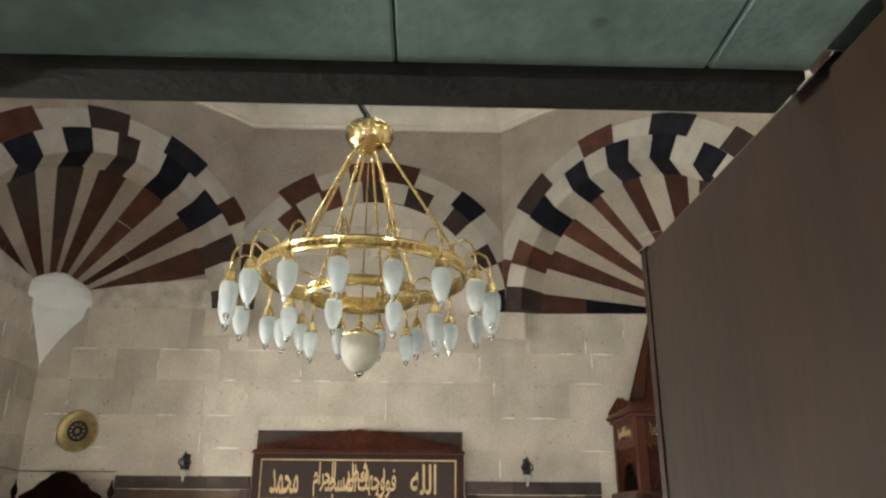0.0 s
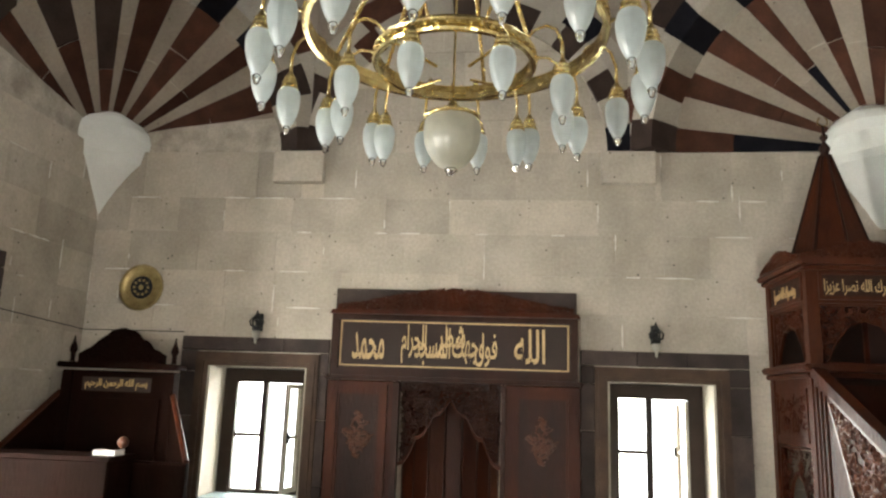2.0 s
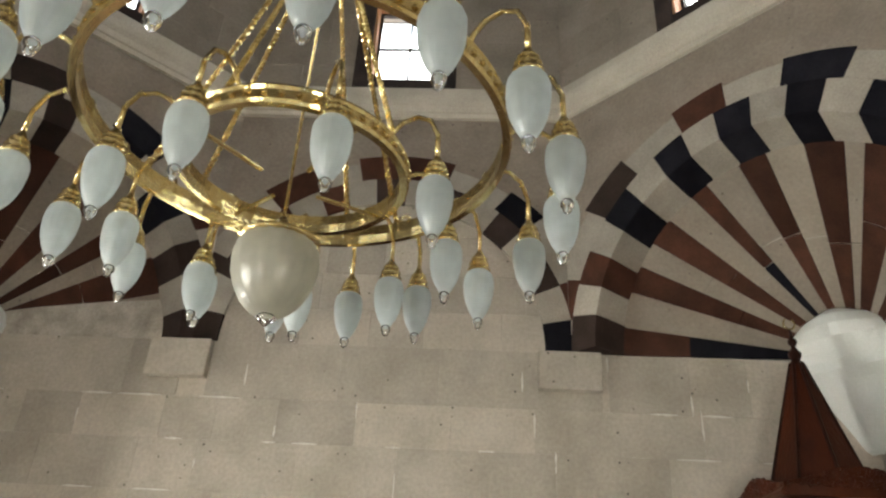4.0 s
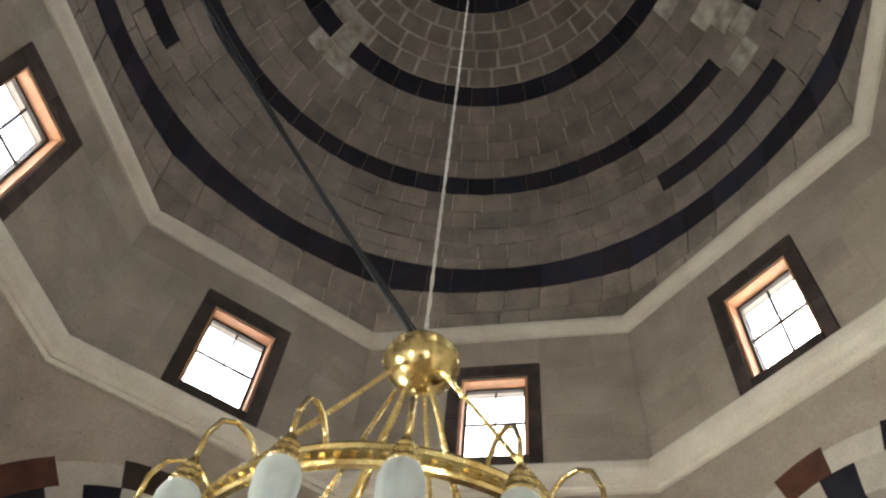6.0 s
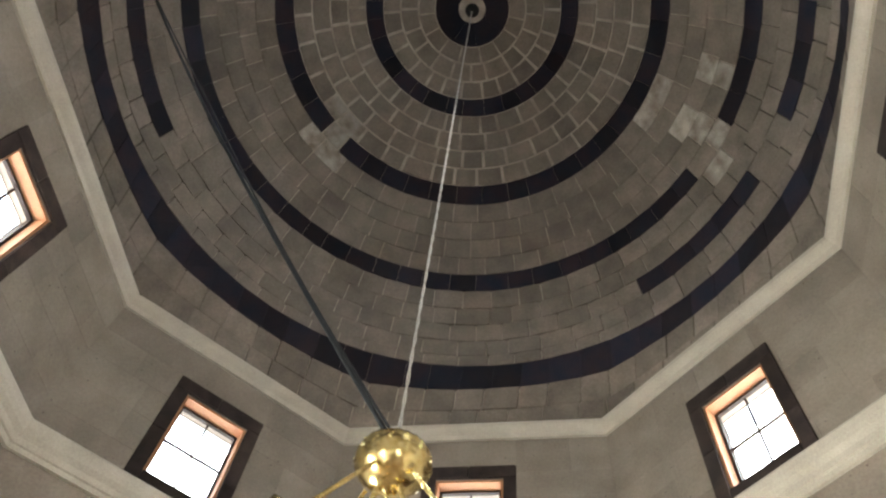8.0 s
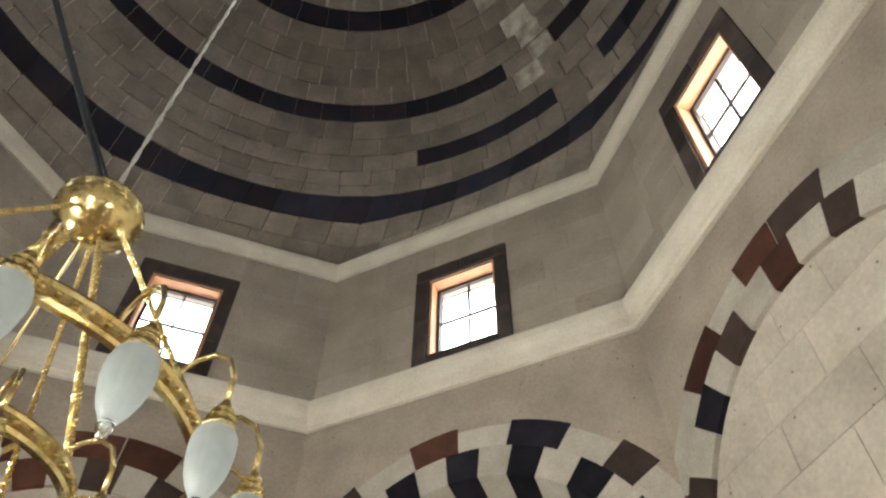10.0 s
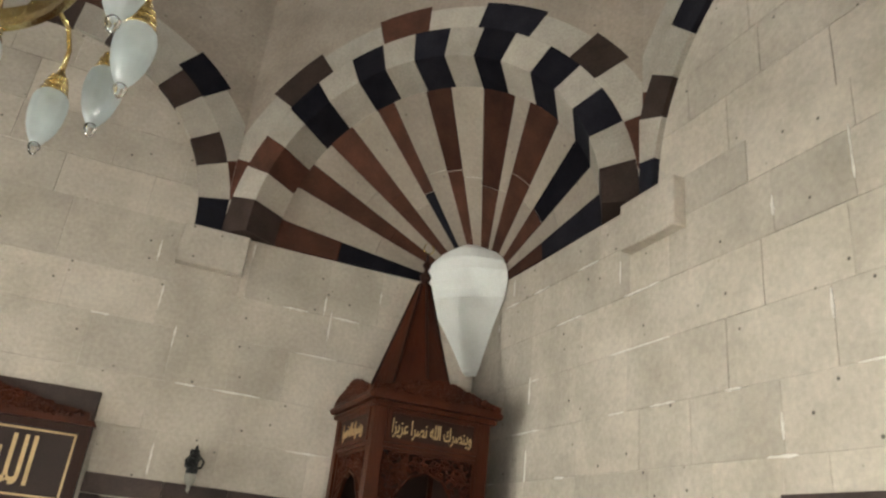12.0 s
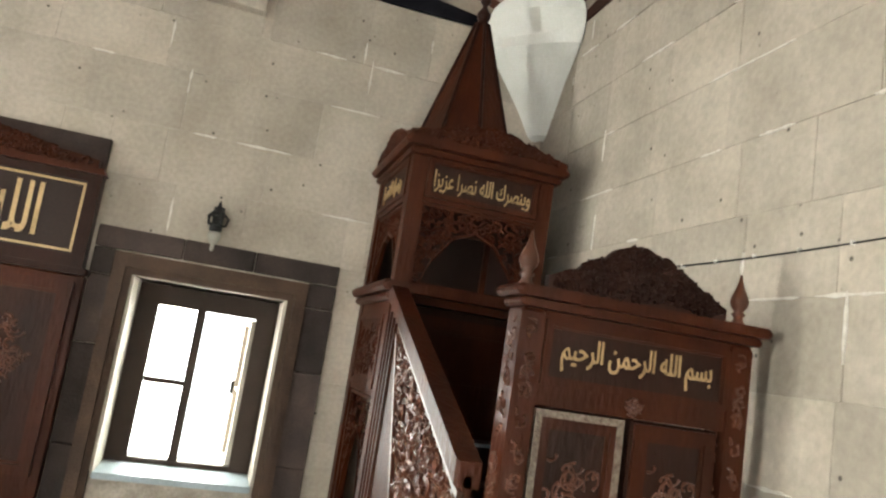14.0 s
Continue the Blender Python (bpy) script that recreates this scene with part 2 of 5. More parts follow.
class Geo:
    """Collects prisms, tubes and turned shapes into one mesh."""

    def __init__(self):
        self.v, self.f = [], []

    def add(self, v, f):
        n = len(self.v)
        self.v += [tuple(p) for p in v]
        self.f += [tuple(i + n for i in q) for q in f]
        return self

    def box(self, x0, x1, y0, y1, z0, z1, b=0.0):
        if b:
            return self.prism([(x0 + b, z0), (x1 - b, z0), (x1, z0 + b), (x1, z1 - b), (x1 - b, z1), (x0 + b, z1), (x0, z1 - b), (x0, z0 + b)], y0, y1, b)
        v = [(x, y, z) for z in (z0, z1) for y in (y0, y1) for x in (x0, x1)]
        return self.add(v, [(0, 2, 3, 1), (4, 5, 7, 6), (0, 1, 5, 4), (2, 6, 7, 3), (0, 4, 6, 2), (1, 3, 7, 5)])

    def prism(self, poly, d0, d1, b=0.0):
        """A polygon in (s, z), extruded along y from d0 to d1; b chamfers the d0 face."""
        n = len(poly)
        if n < 3:
            return self
        cx, cz = sum(p[0] for p in poly) / n, sum(p[1] for p in poly) / n
        rings = []
        if b:
            sh = []
            for x, z in poly:
                l = math.hypot(x - cx, z - cz) or 1
                k = max(0.0, 1 - b * 1.3 / l)
                sh.append((cx + (x - cx) * k, cz + (z - cz) * k))
            rings.append([(x, d0, z) for x, z in sh])
            rings.append([(x, d0 + b * (1 if d1 > d0 else -1), z) for x, z in poly])
        else:
            rings.append([(x, d0, z) for x, z in poly])
        rings.append([(x, d1, z) for x, z in poly])
        v = [p for r in rings for p in r]
        f = [tuple(range(n))]
        for k in range(len(rings) - 1):
            f += [(k * n + i, k * n + n + i, k * n + n + (i + 1) % n, k * n + (i + 1) % n) for i in range(n)]
        f.append(tuple(reversed(range((len(rings) - 1) * n, len(rings) * n))))
        return self.add(v, f)

    def tube(self, pts, r, k=6, close=False):
        """A tube along points; r is a number or a list."""
        pts = [Vector(p) for p in pts]
        n = len(pts)
        rr = r if isinstance(r, (list, tuple)) else [r] * n
        v, f, up = [], [], None
        for i, p in enumerate(pts):
            d = (pts[(i + 1) % n] - pts[i - 1]) if close else (pts[min(i + 1, n - 1)] - pts[max(i - 1, 0)])
            d = d.normalized() if d.length > 1e-9 else Vector((0, 0, 1))
            if up is None:
                up = d.orthogonal().normalized()
            a = (up - d * up.dot(d))
            a = a.normalized() if a.length > 1e-6 else d.orthogonal().normalized()
            up = a
            c = d.cross(a)
            v += [p + (a * math.cos(2 * math.pi * j / k) + c * math.sin(2 * math.pi * j / k)) * rr[i] for j in range(k)]
        m = n if close else n - 1
        for i in range(m):
            for j in range(k):
                f.append((i * k + j, i * k + (j + 1) % k, (i + 1) % n * k + (j + 1) % k, (i + 1) % n * k + j))
        if not close:
            f += [tuple(reversed(range(k))), tuple(range((n - 1) * k, n * k))]
        return self.add(v, f)

    def turn(self, prof, k=16, at=(0, 0, 0), flute=0.0, nf=0):
        """A turned shape: profile of (radius, z) about the z axis."""
        v, f, n = [], [], len(prof)
        for r, z in prof:
            for j in range(k):
                a = 2 * math.pi * j / k
                q = r * (1 + flute * math.cos(nf * a)) if nf else r
                v.append((at[0] + q * math.cos(a), at[1] + q * math.sin(a), at[2] + z))
        for i in range(n - 1):
            for j in range(k):
                f.append((i * k + j, i * k + (j + 1) % k, (i + 1) * k + (j + 1) % k, (i + 1) * k + j))
        f += [tuple(reversed(range(k))), tuple(range((n - 1) * k, n * k))]
        return self.add(v, f)

    def mesh(self, name, material, smooth=False):
        return me(name, self.v, self.f, material, smooth)


def clip(poly, a, b, c):
    """The part of a polygon with a*x + b*y <= c."""
    out = []
    for i, p in enumerate(poly):
        q = poly[(i + 1) % len(poly)]
        dp, dq = a * p[0] + b * p[1] - c, a * q[0] + b * q[1] - c
        if dp <= 0:
            out.append(p)
        if (dp < 0 < dq) or (dq < 0 < dp):
            k = dp / (dp - dq)
            out.append((p[0] + k * (q[0] - p[0]), p[1] + k * (q[1] - p[1])))
    return out


def setting(name, d, label, category="wall", m=None):
    ob = put(name, d, None, m)
    return tagged(ob, label, category, kind="structure")


rng = random.Random(7)
A = 4.0                     # half the hall's width
FLOOR_Z = 0.65
Z_SPRING, Z_CORN, Z_DRUM, Z_UP, Z_DOME = 4.57, 7.09, 7.45, 9.45, 9.72
# how far each octagon side stands from the middle, from the prayer wall clockwise
DIST = [4.0, 4.037, 4.139, 4.037, 4.0, 3.965, 3.861, 3.965]


def ends(i, out=0.0):
    """Where octagon side i meets its neighbours, along the side, for walls set out by some distance."""
    d = [q + out for q in DIST]
    c = math.sqrt(0.5)
    return (-(d[i - 1] - d[i] * c) / c, (d[(i + 1) % 8] - d[i] * c) / c)


MIDDLE = [sum(ends(i)) / 2 for i in range(8)]
# the walls below run into the corners of the square
REACH = {0: (-DIST[6], DIST[2]), 2: (-DIST[0], DIST[4]), 4: (-DIST[2], DIST[6]), 6: (-DIST[4], DIST[0])}


def side(i):
    """Turns (along the wall, outward, up) of octagon side i into the world; 0 is the prayer wall, 2 the wall with the pulpit."""
    return Matrix.Rotation(-radians(45 * i), 4, "Z") @ Matrix.Translation((0, DIST[i] - A, 0))


# ---- large structure ----
def wall_shell(name, i, holes, label, z1=Z_CORN, half=A + 0.9):
    """A thick wall behind the facing stones, as bands and piers round its openings (s0, s1, z0, z1)."""
    g = Geo()
    us = sorted({-half, half, *[h[0] for h in holes], *[h[1] for h in holes]})
    for a, b in zip(us, us[1:]):
        zs = [(-0.1, z1)]
        for h in holes:
            if h[0] <= a and b <= h[1]:
                zs = [q for lo, hi in zs for q in ((lo, min(hi, h[2])), (max(lo, h[3]), hi)) if q[1] - q[0] > 1e-6]
        for lo, hi in zs:
            g.box(a, b, A + 0.007, A + 0.85, lo, min(hi, Z_SPRING))
            if hi > Z_SPRING:
                g.box(a, b, A + 0.045, A + 0.85, Z_SPRING, hi)
    return setting(name, g.mesh(name, MORTAR), label, "wall", side(i))


# openings: s0, s1, z0, z1 in the wall's own frame
WIN_N = [(-2.46, -1.46, 1.05, 2.31), (1.48, 2.46, 1.05, 2.275)]
NICHE = (-0.50, 0.46, FLOOR_Z, 2.15)
WIN_E = [(-0.322, 0.678, 1.215, 2.335)]
# south and west windows are unseen, added to hold fill lamps
ADDED_WIN_S = [(-3.3, -2.3, 1.08, 2.33), (1.2, 2.2, 1.08, 2.33)]
# the west pair is tall to throw light high on the east wall
ADDED_WIN_W = [(-2.4, -1.4, 1.08, 2.9), (1.4, 2.4, 1.08, 2.9)]
DOOR_S = (-1.75, -0.15, FLOOR_Z, 3.10)
floor = setting("floor", Geo().box(-4.9, 4.9, -6.2, 4.9, FLOOR_Z - 0.12, FLOOR_Z).mesh("floor", CARPET), "worn red carpet over the whole prayer hall", "floor")
wall_north = wall_shell("wall_north", 0, WIN_N + [NICHE], "cream tuff ashlar prayer wall with white mortar joints")
wall_east = wall_shell("wall_east", 2, WIN_E, "cream tuff ashlar side wall with a dark-framed recess")
wall_south = wall_shell("wall_south", 4, [DOOR_S] + ADDED_WIN_S, "cream stone entrance wall with a doorway")
wall_west = wall_shell("wall_west", 6, ADDED_WIN_W, "cream tuff ashlar side wall")
WALLS = {0: wall_north, 2: wall_east, 4: wall_south, 6: wall_west}

IN, MID, OUTR = (1.45, 1.475), (1.70, 1.755), (2.0, 2.02)
FAN, SOFFIT = (1.42, 1.41), (1.385, 1.38)


def arc(ab, th):
    """A point of an arch's half ellipse; th runs from 0 on the right to 180 degrees on the left."""
    return (ab[0] * math.cos(th), Z_SPRING + ab[1] * math.sin(th))


def spandrel(i):
    """The wall above and round the arch of one octagon side, with the arch cut out."""
    g = Geo()
    n = 48
    e0, e1 = ends(i, 0.012)

    def low(x):
        return Z_SPRING + MID[1] * math.sqrt(max(0.0, 1 - ((x - MIDDLE[i]) / MID[0]) ** 2)) - 0.02

    v, f = [], []
    for k in range(n + 1):
        x = e0 + (e1 - e0) * k / n
        v += [(x, A + 0.012, low(x)), (x, A + 0.012, Z_CORN + 0.02), (x, A + 0.4, low(x)), (x, A + 0.4, Z_CORN + 0.02)]
    for k in range(n):
        a, b = 4 * k, 4 * k + 4
        f += [(a, b, b + 1, a + 1), (a + 2, a + 3, b + 3, b + 2), (a, a + 2, b + 2, b), (a + 1, b + 1, b + 3, a + 3)]
    g.add(v, f)
    return g


drums, trompes = [], {}
NAMES = ["north", "north_east", "east", "south_east", "south", "south_west", "west", "north_west"]
for i in range(8):
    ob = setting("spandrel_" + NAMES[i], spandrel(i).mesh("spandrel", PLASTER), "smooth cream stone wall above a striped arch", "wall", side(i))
    trompes[i] = ob

# drum, one wall for each side of the octagon, each with its window
DW = (-0.40, 0.40, 7.61, 8.80)
DRUM_WIN = [0.045, 0.113, 0.21, 0.1, 0.0, 0.0, -0.09, 0.06]     # middle of each drum window
TH = 0.36


def drum_wall(i):
    g = Geo()
    w0, w1 = DW[0] + DRUM_WIN[i], DW[1] + DRUM_WIN[i]
    (hw0, hw1), (ho0, ho1) = ends(i, 0.012), ends(i, TH)
    for s0, s1, z0, z1 in ((hw0, w0, Z_CORN, Z_UP + 0.3), (w1, hw1, Z_CORN, Z_UP + 0.3), (w0, w1, Z_CORN, DW[2]), (w0, w1, DW[3], Z_UP + 0.3)):
        e0, e1 = (ho0 if s0 == hw0 else s0), (ho1 if s1 == hw1 else s1)
        v = [(s0, A + 0.012, z0), (s1, A + 0.012, z0), (e1, A + TH, z0), (e0, A + TH, z0), (s0, A + 0.012, z1), (s1, A + 0.012, z1), (e1, A + TH, z1), (e0, A + TH, z1)]
        g.add(v, [(0, 3, 2, 1), (4, 5, 6, 7), (0, 1, 5, 4), (1, 2, 6, 5), (2, 3, 7, 6), (3, 0, 4, 7)])
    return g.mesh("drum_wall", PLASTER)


for i in range(8):
    drums.append(setting("drum_wall_" + NAMES[i], drum_wall(i), "cream stone drum wall with a small square window", "wall", side(i)))


def cornice_mesh(prof, name, i):
    """A moulding round the octagon: profile of (projection, z), mitred at the corners."""
    g = Geo()
    n = len(prof)
    v = [(ends(i, -p)[x], A - p, z) for x in (0, 1) for p, z in prof]
    g.add(v, [(k, k + 1, n + k + 1, n + k) for k in range(n - 1)])
    return g.mesh(name, CORNICE)


LOWER = [(-0.02, Z_CORN - 0.0), (0.03, Z_CORN), (0.035, Z_CORN + 0.05), (0.055, Z_CORN + 0.06), (0.065, Z_CORN + 0.12), (0.10, Z_CORN + 0.17), (0.115, Z_CORN + 0.22), (0.115, Z_CORN + 0.30), (0.10, Z_CORN + 0.33), (-0.02, Z_CORN + 0.36)]
UPPER = [(-0.02, Z_UP), (0.03, Z_UP), (0.04, Z_UP + 0.06), (0.075, Z_UP + 0.12), (0.09, Z_UP + 0.16), (0.09, Z_UP + 0.22), (0.07, Z_UP + 0.25), (-0.25, Z_UP + 0.27)]
for i in range(8):
    setting("trim_lower_" + NAMES[i], cornice_mesh(LOWER, "lower_cornice", i), "pale moulded stone cornice under the drum windows", "cornice", side(i))
    setting("trim_upper_" + NAMES[i], cornice_mesh(UPPER, "upper_cornice", i), "pale stone cornice at the foot of the dome", "cornice", side(i))

# dome: foot is nearly octagonal, turning round above
DOME_R, DOME_H = 4.01, 4.62


def dome_point(az, el, out=0.0):
    c = (az + math.pi / 8) % (math.pi / 4) - math.pi / 8
    octr = math.cos(math.pi / 8) ** 0 / math.cos(c)
    w = max(0.0, 1 - el / radians(9))
    r = DOME_R * (1 + (octr - 1) * w * 0.9) * math.cos(el) + out * math.cos(el)
    return (r * math.sin(az) + 0.13 + 0.145 * (1 - w), r * math.cos(az) - 0.42 * (1 - w), Z_DOME - 0.02 + DOME_H * math.sin(el) + out * math.sin(el))


NA, NE = 96, 60
v = [dome_point(2 * math.pi * j / NA, radians(90 * k / NE * 0.998), 0.04 if k < 18 else 0.016) for k in range(NE + 1) for j in range(NA)]
f = [(k * NA + j, (k + 1) * NA + j, (k + 1) * NA + (j + 1) % NA, k * NA + (j + 1) % NA) for k in range(NE) for j in range(NA)]
f.append(tuple(range(NE * NA, NE * NA + NA)))
mats = [0] * len(f)
COURSES = [(-1, 2.5, 0), (2.5, 5.5, 0), (5.5, 8.7, 1), (8.7, 11, 0), (11, 14.4, 0), (14.4, 18.2, 3), (18.2, 22, 0), (22, 26.1, 0), (26.1, 29.9, 1), (29.9, 33.8, 0), (33.8, 38, 0), (38, 42, 0), (42, 46.2, 0), (46.2, 50.4, 1), (50.4, 54.4, 0), (54.4, 58.4, 0), (58.4, 62.3, 0), (62.3, 66.3, 0), (66.3, 70.1, 1), (70.1, 74, 0), (74, 78, 0), (78, 81.8, 0), (81.8, 87, 1)]
DASHES = [(33, 60), (-108, -80), (76, 95), (120, 150), (-160, -130)]
for c0, c1, kind in COURSES:
    rr = DOME_R * math.cos(radians((c0 + c1) / 2))
    n = max(7, round(2 * math.pi * rr / (0.40 if c0 < 60 else 0.3)))
    cuts = sorted(2 * math.pi * (k + 0.28 * (rng.random() - 0.5)) / n + c0 for k in range(n))
    for k in range(n):
        a0, a1 = cuts[k], cuts[(k + 1) % n] + (2 * math.pi if k == n - 1 else 0)
        mid = (math.degrees((a0 + a1) / 2) + 180) % 360 - 180
        dark = kind == 1 or (kind == 3 and any(lo < mid < hi for lo, hi in DASHES))
        if kind == 1 and 45 < c0 < 60 and (-63 < mid < -51):
            dark = False
        if kind == 1 and 24 < c0 < 40 and (54 < mid < 76) and rng.random() < 0.6:
            dark = False
        gap = (0.0006 if dark else 0.0019 if c0 < 44 else 0.0062) / max(0.3, math.cos(radians(c0)))
        gz = 0.02 if dark else 0.05 if c0 < 44 else 0.23
        out = -0.006 + 0.010 * rng.random()
        pts = []
        m = max(1, round((a1 - a0) / radians(5)))
        for el in (c0 + gz, c1 - gz):
            for q in range(m + 1):
                a = a0 + gap + (a1 - a0 - 2 * gap) * q / m
                pts.append((a, radians(el)))
        base = len(v)
        v += [dome_point(a, e, out) for a, e in pts] + [dome_point(a, e, 0.06) for a, e in pts]
        w, tot = m + 1, len(pts)
        new_f = [(base + q, base + q + 1, base + w + q + 1, base + w + q) for q in range(m)]
        new_f += [(base + q, base + tot + q, base + tot + q + 1, base + q + 1) for q in range(m)]
        new_f += [(base + w + q, base + w + q + 1, base + tot + w + q + 1, base + tot + w + q) for q in range(m)]
        new_f += [(base, base + w, base + tot + w, base + tot), (base + m, base + tot + m, base + tot + w + m, base + w + m)]
        f += new_f
        pale = (38 < c0 < 54 and -68 < mid < -48) or (20 < c0 < 48 and 52 < mid < 80 and rng.random() < 0.5)
        mats += [2 if dark else (3 if pale else 1)] * len(new_f)
d = me("ceiling", v, f, DOMEMORTAR)
for extra in (DOMESTONE, DOMEDARK, DOMEPATCH):
    d.materials.append(extra)
d.polygons.foreach_set("material_index", mats)
ceiling = setting("ceiling", d, "tall tuff masonry dome with dark stone rings", "dome")

# squinches: a ribbed cone that closes each corner
APEX_D = A * math.sqrt(2) + 0.06
FAN_D = APEX_D - FAN[0]


def fan_point(th, k, lift=0.0):
    """k from 0 at the corner to 1 at the arch."""
    s, z = arc(FAN, th)
    return (s * k, APEX_D - 0.0 + (FAN_D - APEX_D) * k + lift, Z_SPRING + 0.03 * (1 - k) + (z - Z_SPRING) * k + lift * 0.6 * math.sin(th))


g = Geo()
n = 40
v = [fan_point(math.pi * j / n, k, 0.03) for j in range(n + 1) for k in (0.02, 1.03)]
g.add(v, [(2 * j, 2 * j + 1, 2 * j + 3, 2 * j + 2) for j in range(n)])
FANBACK = g.mesh("squinch_bed", MORTAR)
for i in (1, 3, 5, 7):
    setting("squinch_bed_" + NAMES[i], FANBACK, "mortar bed of a ribbed corner squinch", "squinch", side(i) @ Matrix.Translation((MIDDLE[i], 0, 0)))



# ---- light through the openings ----
DRUM_DAY = [12, 22, 46, 28, 12, 10, 16, 10]      # brighter towards the sun
DAY, LOWDAY = (0.92, 0.98, 1.0), (0.97, 0.97, 0.87)
for i in range(8):
    area("drum_window_light", side(i) @ pose(DRUM_WIN[i], A + 0.33, 8.205, -90, 0, 0), 0.75, 1.15, DRUM_DAY[i], DAY)
for s0, s1, z0, z1 in WIN_N:
    area("window_light", pose((s0 + s1) / 2, A + 0.80, (z0 + z1) / 2, -90, 0, 0), s1 - s0, z1 - z0, 70, LOWDAY)
# fill lamps in the added west and south windows, for the walls they face
for s0, s1, z0, z1 in ADDED_WIN_W:
    area("window_light", side(6) @ pose((s0 + s1) / 2, A + 0.80, (z0 + z1) / 2, -90, 0, 0), s1 - s0, z1 - z0, 860, LOWDAY)
for s0, s1, z0, z1 in ADDED_WIN_S:
    area("window_light", side(4) @ pose((s0 + s1) / 2, A + 0.80, (z0 + z1) / 2, -90, 0, 0), s1 - s0, z1 - z0, 370, LOWDAY)
area("door_light", pose(0.9, -5.9, 1.2, 90, 0, 0), 1.4, 2.0, 14, LOWDAY)
glow = Geo().box(-3.2, 3.2, 6.0, 6.02, 0.3, 3.2).mesh("sky_backdrop", SKYGLOW)
setting("backdrop_north", glow, "overexposed bright sky beyond the windows", "sky")
# glowing panels behind the added west and south windows
setting("backdrop_west", glow, "overexposed bright sky beyond the windows", "sky", side(6))
for k, h in enumerate(ADDED_WIN_S):
    setting("backdrop_south_%d" % (k + 1), Geo().box(h[0] - 0.3, h[1] + 0.3, A + 1.0, A + 1.02, 0.8, 2.6).mesh("sky_backdrop", SKYGLOW), "bright sky panel beyond an added window", "sky", side(4))
glow = Geo().box(-0.8, 0.8, A + 1.2, A + 1.22, 7.2, 9.5).mesh("sky_backdrop", SKYGLOW)
for i in range(8):
    setting("backdrop_" + NAMES[i] + "_drum", glow, "overexposed bright sky beyond a drum window", "sky", side(i))


# ---- windows ----
def window_thing(name, m, label):
    e = new(name)
    e.matrix_basis = m
    return tagged(e, label, "window", kind="structure")


def part(name, g, material, parent, label="", smooth=False, m=None):
    return put(name, g.mesh(name, material, smooth) if isinstance(g, Geo) else g, parent, m, label)


def frame_bars(g, s0, s1, z0, z1, w, d0, d1):
    """A rectangular frame of four bars, of width w inside the outline."""
    g.box(s0, s0 + w, d0, d1, z0, z1)
    g.box(s1 - w, s1, d0, d1, z0, z1)
    g.box(s0 + w, s1 - w, d0, d1, z1 - w, z1)
    g.box(s0 + w, s1 - w, d0, d1, z0, z0 + w)
    return g


# drum windows
d0, d1 = DW[0], DW[1]
zb, zt = DW[2], DW[3]
SD = [  # stones of the surround: s0, s1, z0, z1
    (d0 - 0.16, d0, zb - 0.14, zb + 0.55), (d0 - 0.16, d0, zb + 0.554, zt + 0.006), (d1, d1 + 0.15, zb - 0.14, zb + 0.36), (d1, d1 + 0.15, zb + 0.364, zt + 0.006),
    (d0 - 0.16, -0.02, zt + 0.01, zt + 0.19), (-0.016, d1 + 0.15, zt + 0.01, zt + 0.19), (d0 + 0.003, d1 - 0.003, zb - 0.14, zb)]
SDM = [Geo().box(a, b, A - 0.022, A + 0.03, c, d, 0.008).mesh("surround_stone", SURROUND) for a, b, c, d in SD]
LIN = Geo().box(d0 + 0.002, d0 + 0.03, A + 0.02, A + 0.20, DW[2] + 0.03, DW[3] - 0.03)
LIN.box(d1 - 0.03, d1 - 0.002, A + 0.02, A + 0.20, DW[2] + 0.03, DW[3] - 0.03)
LIN.box(d0 + 0.002, d1 - 0.002, A + 0.02, A + 0.20, DW[3] - 0.03, DW[3] - 0.002)
LIN.box(d0 + 0.002, d1 - 0.002, A + 0.02, A + 0.20, DW[2] + 0.002, DW[2] + 0.03)
LIN = LIN.mesh("reveal_lining", ORANGE)
fr = frame_bars(Geo(), d0 + 0.03, d1 - 0.03, DW[2] + 0.03, DW[3] - 0.03, 0.03, A + 0.16, A + 0.21).mesh("window_frame", DARKFRAME)
mid_s, mid_z = (d0 + d1) / 2, (DW[2] + DW[3]) / 2 + 0.02
VB = Geo().box(mid_s - 0.011, mid_s + 0.011, A + 0.225, A + 0.20, DW[2] + 0.06, DW[3] - 0.06).mesh("glazing_bar", DARKFRAME)
HB = Geo().box(d0 + 0.06, d1 - 0.06, A + 0.168, A + 0.198, mid_z - 0.011, mid_z + 0.011).mesh("glazing_bar", DARKFRAME)
PM = [Geo().box(a, b, A + 0.18, A + 0.183, c, d).mesh("pane", PANE) for a, b in ((d0 + 0.062, mid_s - 0.01), (mid_s + 0.01, d1 - 0.062)) for c, d in ((DW[2] + 0.062, mid_z - 0.01), (mid_z + 0.01, DW[3] - 0.062))]
for i in range(8):
    w = window_thing("window_" + str(i + 1), side(i) @ Matrix.Translation((DRUM_WIN[i], 0, 0)), "small four-pane window with orange reveal and dark stone surround")
    for q in SDM:
        put("surround_stone", q, w)
    put("reveal_lining", LIN, w, label="orange-painted wooden reveal")
    put("window_frame", fr, w)
    put("glazing_bar", VB, w)
    put("glazing_bar", HB, w)
    for q in PM:
        put("pane", q, w).visible_shadow = False


